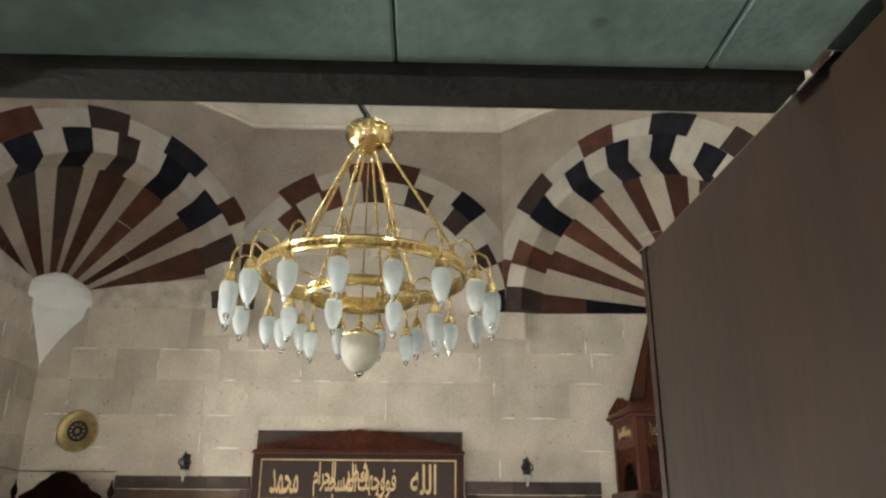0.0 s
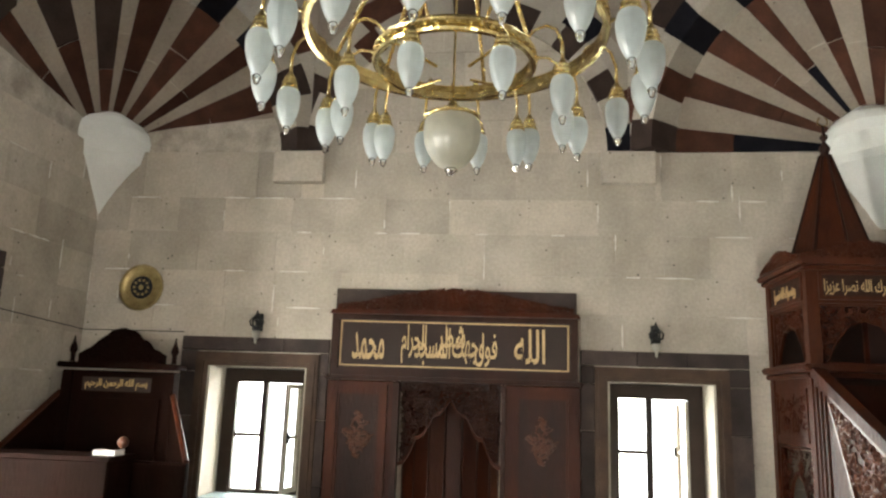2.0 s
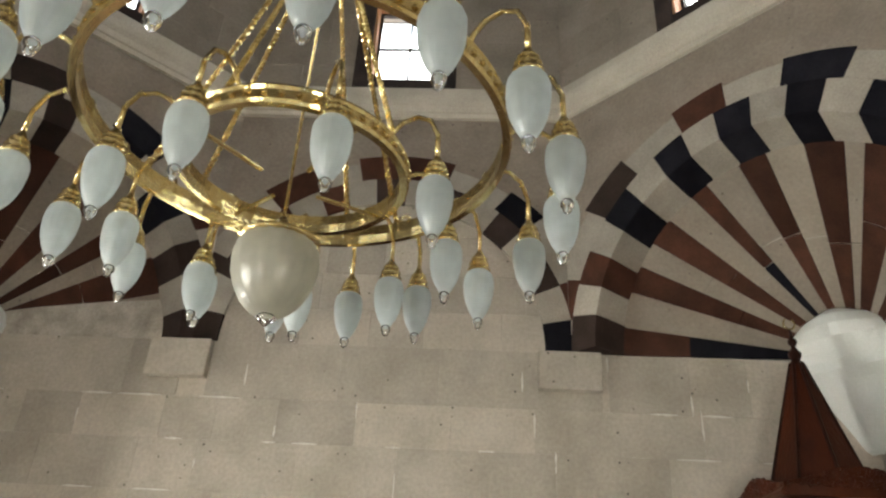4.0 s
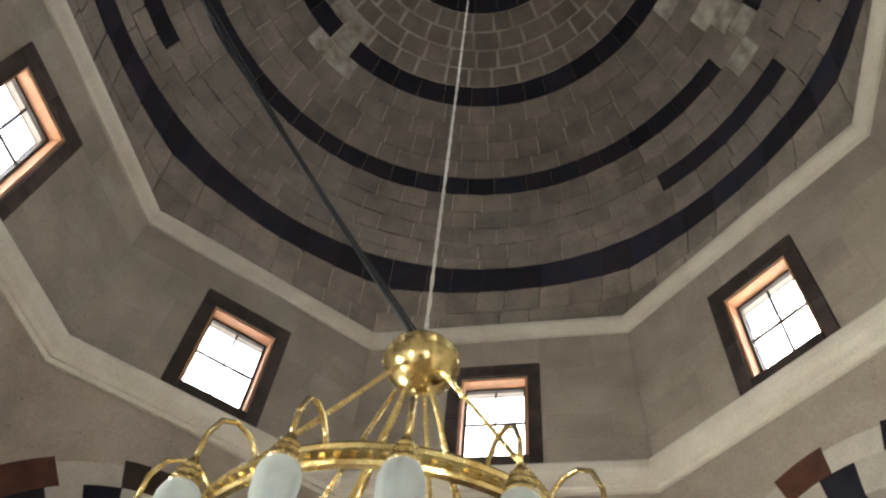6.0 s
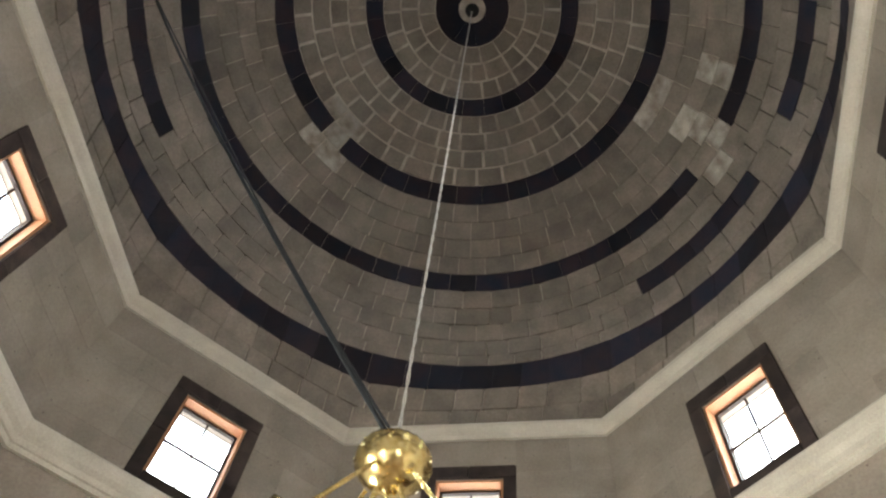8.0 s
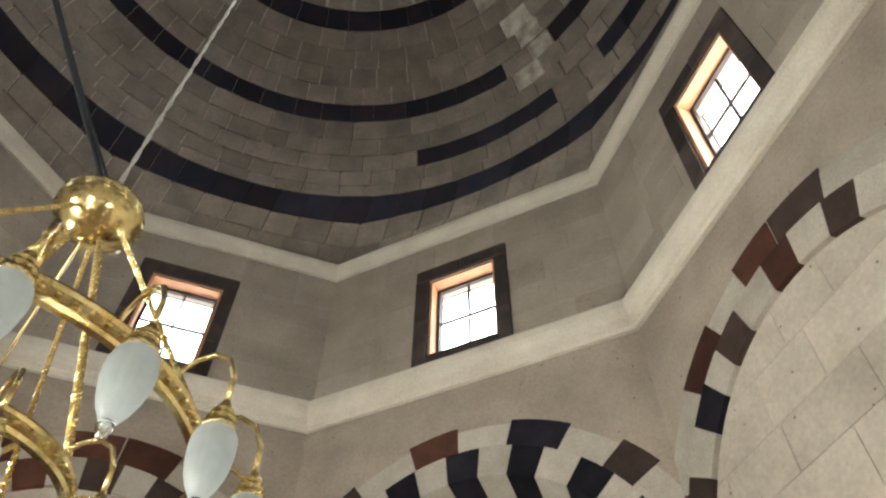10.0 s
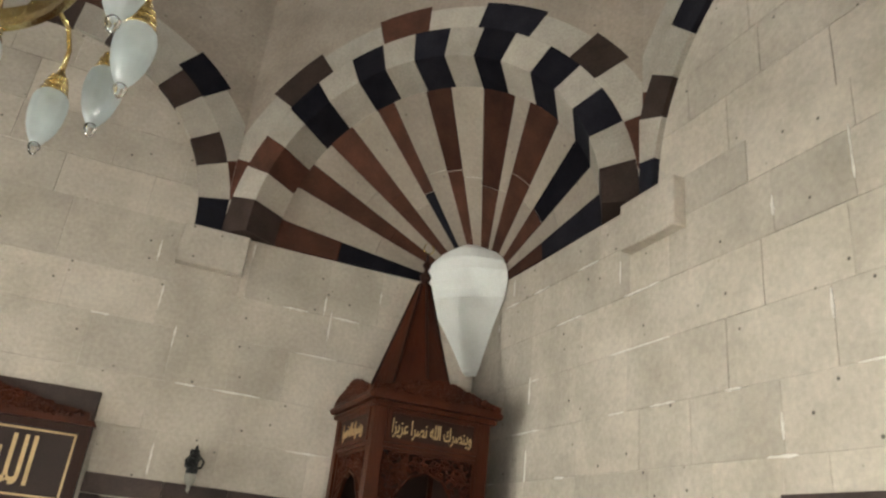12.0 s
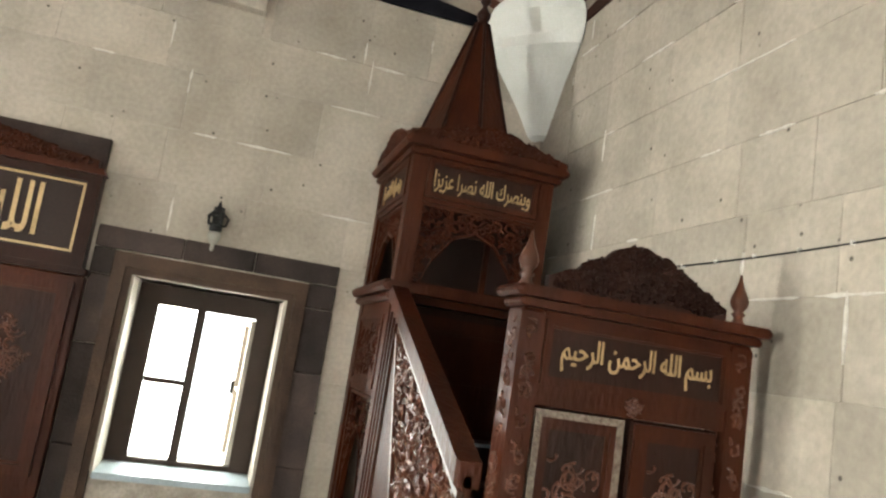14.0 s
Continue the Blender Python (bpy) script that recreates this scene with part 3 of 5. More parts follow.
def low_window(name, m, s0, s1, z0, z1, o0, o1, top, leaf):
    """A low window: dark stone surround from o0 to o1 up to top, mouldings, painted edge and a wooden casement."""
    w = window_thing(name, m, "tall wooden casement window in a dark moulded stone surround")
    jl, jr = (o0, s0 - 0.13), (s1 + 0.13, o1)
    for a, b in (jl, jr):
        z = FLOOR_Z + 0.05
        for h in (0.5, 0.62, 0.44, 0.60, 0.5):
            zt = min(z + h, top - 0.14)
            if zt - z > 0.05:
                part("surround_stone", Geo().box(a, b, A - 0.03, A + 0.02, z, zt - 0.003, 0.006), SURROUND, w)
            z += h
    c = (s0 + s1) / 2
    for a, b in ((o0, c - 0.22), (c - 0.217, c + 0.24), (c + 0.243, o1)):
        part("surround_stone", Geo().box(a, b, A - 0.03, A + 0.02, top - 0.137, top, 0.006), SURROUND, w)
    for k, (wd, pr) in enumerate(((0.13, 0.05), (0.095, 0.065), (0.05, 0.04))):
        nx = (0.095, 0.05, 0.008)[k]
        g = Geo()
        zt = z1 + wd * (1.05 if k else 1.1)
        zn = z1 + nx * 1.05
        for sg, e in ((-1, s0), (1, s1)):
            x0, x1 = sorted((e + sg * wd, e + sg * nx))
            g.box(x0, x1, A - pr, A + 0.02, FLOOR_Z + 0.05, zn)
        g.box(s0 - wd, s1 + wd, A - pr, A + 0.02, zn, zt)
        part("moulding", g, MOULD, w, "brown moulded frame")
    g = Geo()
    g.box(s0 - 0.008, s0 + 0.012, A - 0.025, A + 0.50, z0, z1)
    g.box(s1 - 0.012, s1 + 0.008, A - 0.025, A + 0.50, z0, z1)
    g.box(s0 - 0.008, s1 + 0.008, A - 0.025, A + 0.50, z1, z1 + 0.02)
    part("reveal_edge", g, PALEWOOD, w, "pale painted reveal edge")
    part("window_sill", Geo().box(s0 + 0.01, s1 - 0.01, A - 0.06, A + 0.398, z0 - 0.035, z0 + 0.005, 0.008), BLUESILL, w, "pale blue stone sill")
    f0, f1, g0, g1 = s0 + 0.012, s1 - 0.012, z0 + 0.004, z1 - 0.002
    g = frame_bars(Geo(), f0, f1, g0 - 0.105, g1, 0.14, A + 0.400, A + 0.470)
    part("window_frame", g, DARKFRAME, w, "dark wooden window frame")
    mx = f0 + (f1 - f0) * 0.455
    part("mullion", Geo().box(mx - 0.03, mx + 0.03, A + 0.395, A + 0.465, g0 + 0.03, g1 - 0.13, 0.006), DARKFRAME, w)
    rz = g0 + (g1 - g0) * 0.46
    part("casement_rail", Geo().box(f0 + 0.14, mx - 0.03, A + 0.410, A + 0.455, rz - 0.018, rz + 0.018, 0.005), DARKFRAME, w)
    for a, b in ((g0 + 0.035, rz - 0.018), (rz + 0.018, g1 - 0.14)):
        part("pane", Geo().box(f0 + 0.14, mx - 0.03, A + 0.430, A + 0.434, a, b), PANE, w).visible_shadow = False
    hinge = Matrix.Translation((f1 - 0.15, A + 0.410, 0)) @ Matrix.Rotation(radians(leaf), 4, "Z")
    lw = f1 - mx - 0.19
    op = part("open_casement", frame_bars(Geo(), -lw, 0, g0 + 0.045, g1 - 0.15, 0.045, -0.02, 0.02), PALEWOOD, w, "pale open casement leaf", m=hinge)
    part("casement_rail", Geo().box(-lw + 0.05, -0.05, -0.016, 0.016, rz - 0.015, rz + 0.015), PALEWOOD, op)
    part("latch", Geo().box(-lw + 0.012, -lw + 0.03, -0.045, -0.02, rz - 0.05, rz + 0.05, 0.004), IRON, op)
    return w


low_window("window_9", side(0), *WIN_N[0], -2.76, -1.24, 2.605, 83)
low_window("window_10", side(0), *WIN_N[1], 1.22, 2.78, 2.57, -84)
# casements for the added, unseen south and west openings
for k, h in enumerate(ADDED_WIN_S):
    low_window("window_%d" % (14 + k), side(4), *h, h[0] - 0.28, h[1] + 0.28, 2.60, 70)
for k, h in enumerate(ADDED_WIN_W):
    low_window("window_%d" % (11 + k), side(6), *h, h[0] - 0.28, h[1] + 0.28, 3.20, 70)

# shuttered window of the east wall
e0, e1, ez0, ez1 = -0.50, 0.50, 1.08, 2.20
w = window_thing("window_13", side(2) @ Matrix.Translation((0.178, 0, 0.135)), "dark stone window surround with grey wooden shutters")
for a, b, c, d in ((-0.76, -0.60, 0.56, 1.35), (-0.76, -0.60, 1.354, 2.10), (-0.76, -0.60, 2.104, 2.40), (0.60, 0.76, 0.56, 1.2), (0.60, 0.76, 1.204, 2.40), (-0.76, 0.05, 2.404, 2.547), (0.054, 0.76, 2.404, 2.547)):
    part("surround_stone", Geo().box(a, b, A - 0.03, A + 0.02, c, d, 0.006), SURROUND, w)
for wd, nx, pr in ((0.10, 0.06, 0.055), (0.06, 0.03, 0.03), (0.03, 0.0, 0.045)):
    g = Geo()
    g.box(e0 - wd, e0 - nx, A - pr, A + 0.02, 0.56, ez1 + nx * 2)
    g.box(e1 + nx, e1 + wd, A - pr, A + 0.02, 0.56, ez1 + nx * 2)
    g.box(e0 - wd, e1 + wd, A - pr, A + 0.02, ez1 + nx * 2, ez1 + wd * 2)
    part("moulding", g, MOULD, w, "brown moulded frame")
for a, b in ((e0, -0.004), (0.004, e1)):
    sh = part("shutter", Geo().box(a + 0.004, b, A + 0.16, A + 0.2, ez0, ez1, 0.006), SHUTTER, w, "grey-brown wooden shutter")
    part("shutter_panel", Geo().box(a + 0.07, b - 0.07, A + 0.145, A + 0.165, ez0 + 0.1, ez1 - 0.1, 0.012), SHUTTER, sh)


# ---- lettering ----
FORMS = {"ا": 0xFE8D, "ب": 0xFE8F, "ج": 0xFE9D, "ح": 0xFEA1, "د": 0xFEA9, "ر": 0xFEAD, "ز": 0xFEAF, "س": 0xFEB1, "ش": 0xFEB5, "ص": 0xFEB9, "ط": 0xFEC1, "ع": 0xFEC9,
         "ف": 0xFED1, "ك": 0xFED9, "ل": 0xFEDD, "م": 0xFEE1, "ن": 0xFEE5, "ه": 0xFEE9, "و": 0xFEED, "ي": 0xFEF1}
RIGHT_ONLY = "ادرزو"


def shaped(text):
    """Arabic letters in their joined forms, in visual order."""
    out = []
    for k, c in enumerate(text):
        if c not in FORMS:
            out.append(c)
            continue
        before = k > 0 and text[k - 1] in FORMS and text[k - 1] not in RIGHT_ONLY
        after = k + 1 < len(text) and text[k + 1] in FORMS and c not in RIGHT_ONLY
        out.append(chr(FORMS[c] + (3 if before and after else 2 if after else 1 if before else 0)))
    return "".join(reversed(out))


def lettering(name, text, width, height, material, parent, m, label, bold=0.012):
    """Gilt letters fitted into width and height, centred on m, reading along its x with its y up."""
    c = bpy.data.curves.new(name, "FONT")
    c.body, c.extrude, c.offset = shaped(text), 0.01, bold
    c.resolution_u = 3
    ob = bpy.data.objects.new(name, c)
    scene.collection.objects.link(ob)
    bpy.context.view_layer.update()
    d = bpy.data.meshes.new_from_object(ob.evaluated_get(bpy.context.evaluated_depsgraph_get()))
    bpy.data.objects.remove(ob)
    co = np.array([v.co[:] for v in d.vertices])
    lo, hi = co.min(0), co.max(0)
    for v in d.vertices:
        v.co = ((v.co.x - (lo[0] + hi[0]) / 2) * width / (hi[0] - lo[0]), (v.co.y - (lo[1] + hi[1]) / 2) * height / (hi[1] - lo[1]), v.co.z * 0.4)
    d.materials.clear()
    d.materials.append(material)
    return put(name, d, parent, m, label)


def scrolls(g, inside, x0, x1, z0, z1, y, n, size, r, seed):
    """Carved tendrils: n spiral stems laid where inside(x, z) holds."""
    q = random.Random(seed)
    made = tries = 0
    while made < n and tries < n * 30:
        tries += 1
        x, z = q.uniform(x0, x1), q.uniform(z0, z1)
        if not inside(x, z):
            continue
        s, a0, sg = size * q.uniform(0.6, 1.2), q.uniform(0, 6.28), q.choice((-1, 1))
        pts = []
        for k in range(11):
            t = k / 10
            rr = s * (0.15 + 0.85 * t)
            a = a0 + sg * t * 5.2
            px, pz = x + rr * math.cos(a), z + rr * math.sin(a)
            if not inside(px, pz):
                break
            pts.append((px, y + 0.3 * r * math.sin(3 * a), pz))
        if len(pts) > 3:
            g.tube(pts, [r * (0.7 + 0.6 * (k % 3 == 1)) for k in range(len(pts))], 5)
            made += 1
    return g


def crest_poly(x0, x1, z0, h, lobes):
    """The outline of a carved crest that rises in steps to the middle."""
    pts = [(x1, z0), (x0, z0)]
    n = 60
    for k in range(n + 1):
        u = k / n
        base = h * (0.28 + 0.72 * (0.5 - 0.5 * math.cos(2 * math.pi * u)) ** 0.8)
        pts.append((x0 + (x1 - x0) * u, z0 + base * (0.86 + 0.14 * abs(math.sin(math.pi * lobes * u)))))
    return pts


def crest(name, x0, x1, z0, h, y0, y1, lobes, material, parent, seed, scale=0.05):
    poly = crest_poly(x0, x1, z0, h, lobes)

    def inside(x, z):
        u = (x - x0) / (x1 - x0)
        if not 0.02 < u < 0.98:
            return False
        b = h * (0.28 + 0.72 * (0.5 - 0.5 * math.cos(2 * math.pi * u)) ** 0.8)
        return z0 + 0.012 < z < z0 + b * 0.98

    g = Geo().prism(poly, y0, y1)
    ob = part(name, g, material, parent, "carved scrollwork crest")
    tagged(part("scrollwork", scrolls(Geo(), inside, x0, x1, z0, z0 + h, y0, int(75 * (x1 - x0) * h / 0.12), scale, 0.011, seed), material, ob), kind="stuff")
    return ob


def finial(name, x, y, z, h, r, material, parent):
    p = [(0.6, 0), (0.75, 0.05), (0.5, 0.12), (0.5, 0.16), (0.8, 0.22), (0.45, 0.27), (0.85, 0.36), (1.0, 0.46), (0.85, 0.58), (0.5, 0.72), (0.25, 0.86), (0.12, 1.0)]
    return part(name, Geo().turn([(r * a, h * b) for a, b in p], 14, (x, y, z)), material, parent, "turned wooden finial", True)


def panel(name, x0, x1, y, z0, z1, w, material, parent, m=None, deep=0.015, field=None):
    """A framed panel: a raised border round a sunk field; faces -y."""
    ob = part(name, frame_bars(Geo(), x0, x1, z0, z1, w, y - deep, y + 0.01), material, parent, m=m)
    part("bead", frame_bars(Geo(), x0 + w, x1 - w, z0 + w, z1 - w, w * 0.35, y - deep * 0.55, y + 0.01), material, ob)
    part("field", Geo().box(x0 + w * 1.3, x1 - w * 1.3, y - deep * 0.15, y + 0.012, z0 + w * 1.3, z1 - w * 1.3), field or material, ob)
    return ob


# ---- prayer niche ----
mih = tagged(new("mihrab"), "carved walnut prayer niche with gilt inscription board", "mihrab")
mih.matrix_basis = Matrix.Diagonal((1.02, 1, 1, 1))
Y = A
part("backing_slab", Geo().box(-1.17, 1.16, Y - 0.035, Y + 0.004, 2.86, 3.12, 0.006), SURROUND, mih, "plain dark stone slab")
part("board_frame", frame_bars(Geo(), -1.18, 1.17, 2.265, 2.88, 0.075, Y - 0.11, Y), WALNUTDK, mih)
part("inscription_board", Geo().box(-1.105, 1.095, Y - 0.085, Y, 2.34, 2.805), BOARD, mih, "dark inscription board")
part("gold_border", frame_bars(Geo(), -1.095, 1.085, 2.355, 2.797, 0.014, Y - 0.092, Y - 0.08), GOLDINK, mih, "thin gold border line")
part("top_moulding", Geo().prism([(-1.2, 2.86), (1.19, 2.86), (1.17, 2.90), (-1.18, 2.90)], Y - 0.14, Y - 0.02), WALNUT, mih)
part("lower_moulding", Geo().box(-1.22, 1.21, Y - 0.13, Y, 2.22, 2.264, 0.012), WALNUTDK, mih)
crest("crest", -1.14, 1.13, 2.90, 0.235, Y - 0.09, Y - 0.04, 9, WALNUT, mih, 3)
face = Matrix.Rotation(radians(90), 4, "X")
lettering("inscription", "الله", 0.29, 0.33, GOLDINK, mih, Matrix.Translation((0.72, Y - 0.089, 2.585)) @ face, "gilt Arabic calligraphy", 0.012)
for k, (txt, x, z, ww, hh) in enumerate((("فول", 0.31, 2.54, 0.21, 0.32), ("وجهك", 0.14, 2.56, 0.30, 0.36), ("شطر", -0.02, 2.63, 0.26, 0.30), ("المسجد", -0.20, 2.56, 0.34, 0.37), ("الحرام", -0.38, 2.58, 0.24, 0.38))):
    lettering("inscription", txt, ww, hh, GOLDINK, mih, Matrix.Translation((x, Y - 0.089 - 0.001 * k, z)) @ face, "gilt Arabic calligraphy", 0.012)
lettering("inscription", "محمد", 0.31, 0.27, GOLDINK, mih, Matrix.Translation((-0.82, Y - 0.089, 2.55)) @ face, "gilt Arabic calligraphy", 0.012)
for x0, x1 in ((-1.20, -0.56), (0.50, 1.19)):
    sp = part("side_panel", Geo().box(x0, x1, Y - 0.07, Y, FLOOR_Z, 2.218, 0.008), WALNUT, mih)
    # field in darker walnut, so the recess's shade is in its colour
    panel("panel_frame", x0 + 0.05, x1 - 0.05, Y - 0.07, 1.0, 2.17, 0.06, WALNUT, sp, deep=0.035, field=WALNUTDK)
    cx = (x0 + x1) / 2
    tagged(part("carved_rosette", scrolls(Geo(), lambda x, z, c=cx: (abs(x - c) / 0.17 + abs(z - 1.72) / 0.27) < 1, cx - 0.2, cx + 0.2, 1.4, 2.0, Y - 0.074, 40, 0.06, 0.009, 5), WALNUTLT, sp), kind="stuff")
for x0, x1 in ((-0.56, -0.50), (0.46, 0.50)):
    part("pilaster", Geo().box(x0, x1, Y - 0.10, Y + 0.02, FLOOR_Z, 2.218, 0.012), WALNUTDK, mih)


def lobed(x):
    """Height of the cusped arch over x in the niche."""
    u = min(1.0, abs(x + 0.02) / 0.47)
    return 2.05 - 0.62 * u ** 1.25 - 0.065 * abs(math.sin(u * 3 * math.pi))


def over_arch(x, z):
    return -0.49 < x < 0.45 and lobed(x) + 0.012 < z < 2.25


g = Geo()
n = 40
for k in range(n):
    a, b = -0.5 + 0.96 * k / n, -0.5 + 0.96 * (k + 1) / n
    za, zb = lobed(a), lobed(b)
    g.prism([(a, za), (b, zb), (b, zb + 0.035), (a, za + 0.035)], Y - 0.05, Y + 0.0)
rim = part("arch_rim", g, WALNUT, mih, "cusped arch rim")
tagged(part("openwork", scrolls(Geo(), over_arch, -0.5, 0.46, 1.35, 2.25, Y - 0.02, 330, 0.05, 0.0105, 9), WALNUTDK, rim, "pierced scroll openwork"), kind="stuff")
# added dark strip hides pale wall; its colour stands for the niche's shade
part("openwork_backing", Geo().box(-0.5, 0.46, Y - 0.004, Y + 0.006, 2.14, 2.252), BOARD, rim)
nich = Geo()
for k in range(9):
    a, b = math.pi * k / 9, math.pi * (k + 1) / 9
    p, q = (-0.02 + 0.49 * math.cos(a), Y + 0.10 + 0.45 * math.sin(a)), (-0.02 + 0.49 * math.cos(b), Y + 0.10 + 0.45 * math.sin(b))
    nich.add([(*p, FLOOR_Z), (*q, FLOOR_Z), (*q, 2.252), (*p, 2.252)], [(0, 1, 2, 3)])
    part("niche_stave", Geo().tube([(*p, FLOOR_Z), (*p, 2.25)], 0.012, 6), WALNUTDK, mih)
part("niche_lining", nich, WALNUT, mih, "panelled walnut niche lining")
part("niche_head", Geo().box(-0.54, 0.50, Y + 0.02, Y + 0.6, 2.252, 2.27), WALNUTDK, mih)

# ---- pulpit with stairs ----
mb = tagged(new("minbar"), "tall carved walnut pulpit with steep canopy and stair", "pulpit")
X0, X1, KY, ZF, ZP = 2.965, 3.875, 3.02, 2.45, 2.945
for x in (X0, X1 - 0.09):
    for y in (KY, 3.90):
        part("post", Geo().box(x, x + 0.09, y, y + 0.09, FLOOR_Z, 3.24, 0.01), WALNUT, mb)
part("platform_moulding", Geo().box(X0 - 0.07, X1 + 0.05, KY - 0.07, 3.995, ZF - 0.06, ZF, 0.02), WALNUT, mb)
part("platform_moulding", Geo().box(X0 - 0.035, X1 + 0.03, KY - 0.035, 3.995, ZF - 0.11, ZF - 0.063, 0.015), WALNUT, mb)
part("frieze", Geo().box(X0 + 0.005, X1 - 0.005, KY + 0.005, 3.985, ZP, 3.24), WALNUT, mb)
fr1 = panel("frieze_panel", X0 + 0.10, X1 - 0.10, KY + 0.005, ZP + 0.03, 3.215, 0.025, WALNUT, mb, field=WALNUTDK)
lettering("inscription", "وينصرك الله نصرا عزيزا", 0.62, 0.135, GOLDINK, mb, Matrix.Translation(((X0 + X1) / 2, KY - 0.002, 3.08)) @ face, "gilt Arabic calligraphy", 0.006)
west = Matrix.Translation((X0 + 0.005, 3.5, 0)) @ Matrix.Rotation(radians(-90), 4, "Z")
panel("frieze_panel", -0.40, 0.40, 0, ZP + 0.03, 3.215, 0.025, WALNUT, mb, west, field=WALNUTDK)
lettering("inscription", "وينصرك الله نصرا", 0.5, 0.135, GOLDINK, mb, west @ Matrix.Translation((0, -0.007, 3.08)) @ face, "gilt Arabic calligraphy", 0.006)
part("cornice", Geo().box(X0 - 0.075, X1 + 0.07, KY - 0.085, 3.998, 3.255, 3.31, 0.02), WALNUT, mb)
part("cornice", Geo().box(X0 - 0.035, X1 + 0.035, KY - 0.045, 3.996, 3.215, 3.252, 0.012), WALNUT, mb)
crest("crest", X0 - 0.05, X1 + 0.05, 3.31, 0.15, KY - 0.06, KY - 0.03, 7, WALNUT, mb, 11, 0.04)
cw = crest("crest", -0.5, 0.48, 3.31, 0.15, 0, 0.03, 7, WALNUT, mb, 12, 0.04)
cw.matrix_basis = Matrix.Translation((X0 - 0.05, 3.48, 0)) @ Matrix.Rotation(radians(-90), 4, "Z")
sx, sy = (X0 + X1) / 2 - 0.01, 3.55
spire = part("spire", Geo().turn([(0.40, 3.30), (0.36, 3.40), (0.345, 3.42), (0.05, 4.37)], 8, (sx, sy, 0)), WALNUT, mb, "eight-sided pointed wooden spire")
for k in range(8):
    a = 2 * math.pi * k / 8
    part("rib", Geo().tube([(sx + 0.352 * math.cos(a), sy + 0.352 * math.sin(a), 3.41), (sx + 0.05 * math.cos(a), sy + 0.05 * math.sin(a), 4.375)], 0.012, 6), WALNUTDK, spire)
part("spire_finial", Geo().turn([(0.055, 4.36), (0.06, 4.38), (0.03, 4.40), (0.045, 4.43), (0.05, 4.46), (0.03, 4.49), (0.014, 4.52), (0.035, 4.55), (0.035, 4.57), (0.012, 4.60), (0.004, 4.68)], 14, (sx, sy, 0)), WALNUTDK, mb, smooth=True)
part("crescent", Geo().tube([(sx + 0.045 * math.cos(a), sy, 4.715 + 0.045 * math.sin(a)) for a in [radians(q) for q in range(120, 421, 20)]], 0.006, 6), BRASS, mb, "small brass crescent")


def fret(name, x0, x1, z0, z1, rise, m, seed, n):
    """A pierced panel over an opening with a cusped arch."""
    c, hwid = (x0 + x1) / 2, (x1 - x0) / 2

    def line(x):
        u = abs(x - c) / (hwid * 0.86)
        if u > 1:
            return z0
        return z0 + rise * (1 - u ** 2.2) - 0.018 * abs(math.sin(u * 2.5 * math.pi))

    gg = Geo()
    for k in range(32):
        a, b = x0 + (x1 - x0) * k / 32, x0 + (x1 - x0) * (k + 1) / 32
        za, zb = line(a), line(b)
        gg.prism([(a, za), (b, zb), (b, zb + 0.016), (a, za + 0.016)], 0.0, 0.03)
    frame_bars(gg, x0, x1, z0, z1, 0.02, 0.0, 0.03)
    ob = part(name, gg, WALNUT, mb, "pierced scrollwork screen with cusped arch", m=m)
    tagged(part("scrollwork", scrolls(Geo(), lambda x, z: x0 < x < x1 and line(x) + 0.008 < z < z1, x0, x1, z0, z1, 0.014, n, 0.042, 0.0085, seed), WALNUT, ob), kind="stuff")
    return ob


fret("fret_screen", X0 + 0.09, X1 - 0.09, ZF, ZP, 0.36, Matrix.Translation((0, KY + 0.02, 0)), 21, 150)
fret("fret_screen", -0.39, 0.39, ZF, ZP, 0.34, Matrix.Translation((X0 + 0.02, 3.5, 0)) @ Matrix.Rotation(radians(-90), 4, "Z"), 22, 130)
part("platform_floor", Geo().box(X0 + 0.02, X1 - 0.02, KY + 0.03, 3.98, ZF - 0.16, ZF - 0.115), WALNUTDK, mb)
part("kiosk_back", Geo().box(X0 + 0.09, X1 - 0.09, 3.93, 3.97, ZF, ZP), BOARD, mb)
part("kiosk_side", Geo().box(X1 - 0.05, X1 - 0.02, KY + 0.09, 3.9, ZF, ZP), BOARD, mb)
part("base_front", Geo().box(X0 + 0.09, X1 - 0.09, KY + 0.02, KY + 0.05, FLOOR_Z, ZF - 0.16), WALNUT, mb)
for z0, z1 in ((1.95, 2.24), (1.62, 1.92), (1.2, 1.59)):
    panel("base_panel", X0 + 0.10, X1 - 0.10, KY + 0.02, z0, z1, 0.035, WALNUT, mb)
bs = part("base_side", Geo().box(-0.39, 0.39, 0, 0.03, 1.78, ZF - 0.11), WALNUT, mb, m=Matrix.Translation((X0 + 0.01, 3.5, 0)) @ Matrix.Rotation(radians(-90), 4, "Z"))
panel("base_panel", -0.36, 0.36, 0, 1.82, 2.26, 0.03, WALNUT, bs)
tagged(part("carving", scrolls(Geo(), lambda x, z: abs(x) < 0.3 and 1.87 < z < 2.21, -0.3, 0.3, 1.87, 2.21, -0.004, 40, 0.06, 0.007, 31), WALNUT, bs), kind="stuff")
fret("passage_screen", -0.39, 0.39, 0.9, 1.77, 0.66, Matrix.Translation((X0 + 0.02, 3.5, 0)) @ Matrix.Rotation(radians(-90), 4, "Z"), 23, 80)
part("passage_back", Geo().box(X1 - 0.3, X1 - 0.27, 3.1, 3.95, FLOOR_Z, 1.8), BOARD, mb)
# stair sides: a sloping parapet with a carved band
SL = 0.46


def par(y):
    return 2.42 - SL * (KY - y)


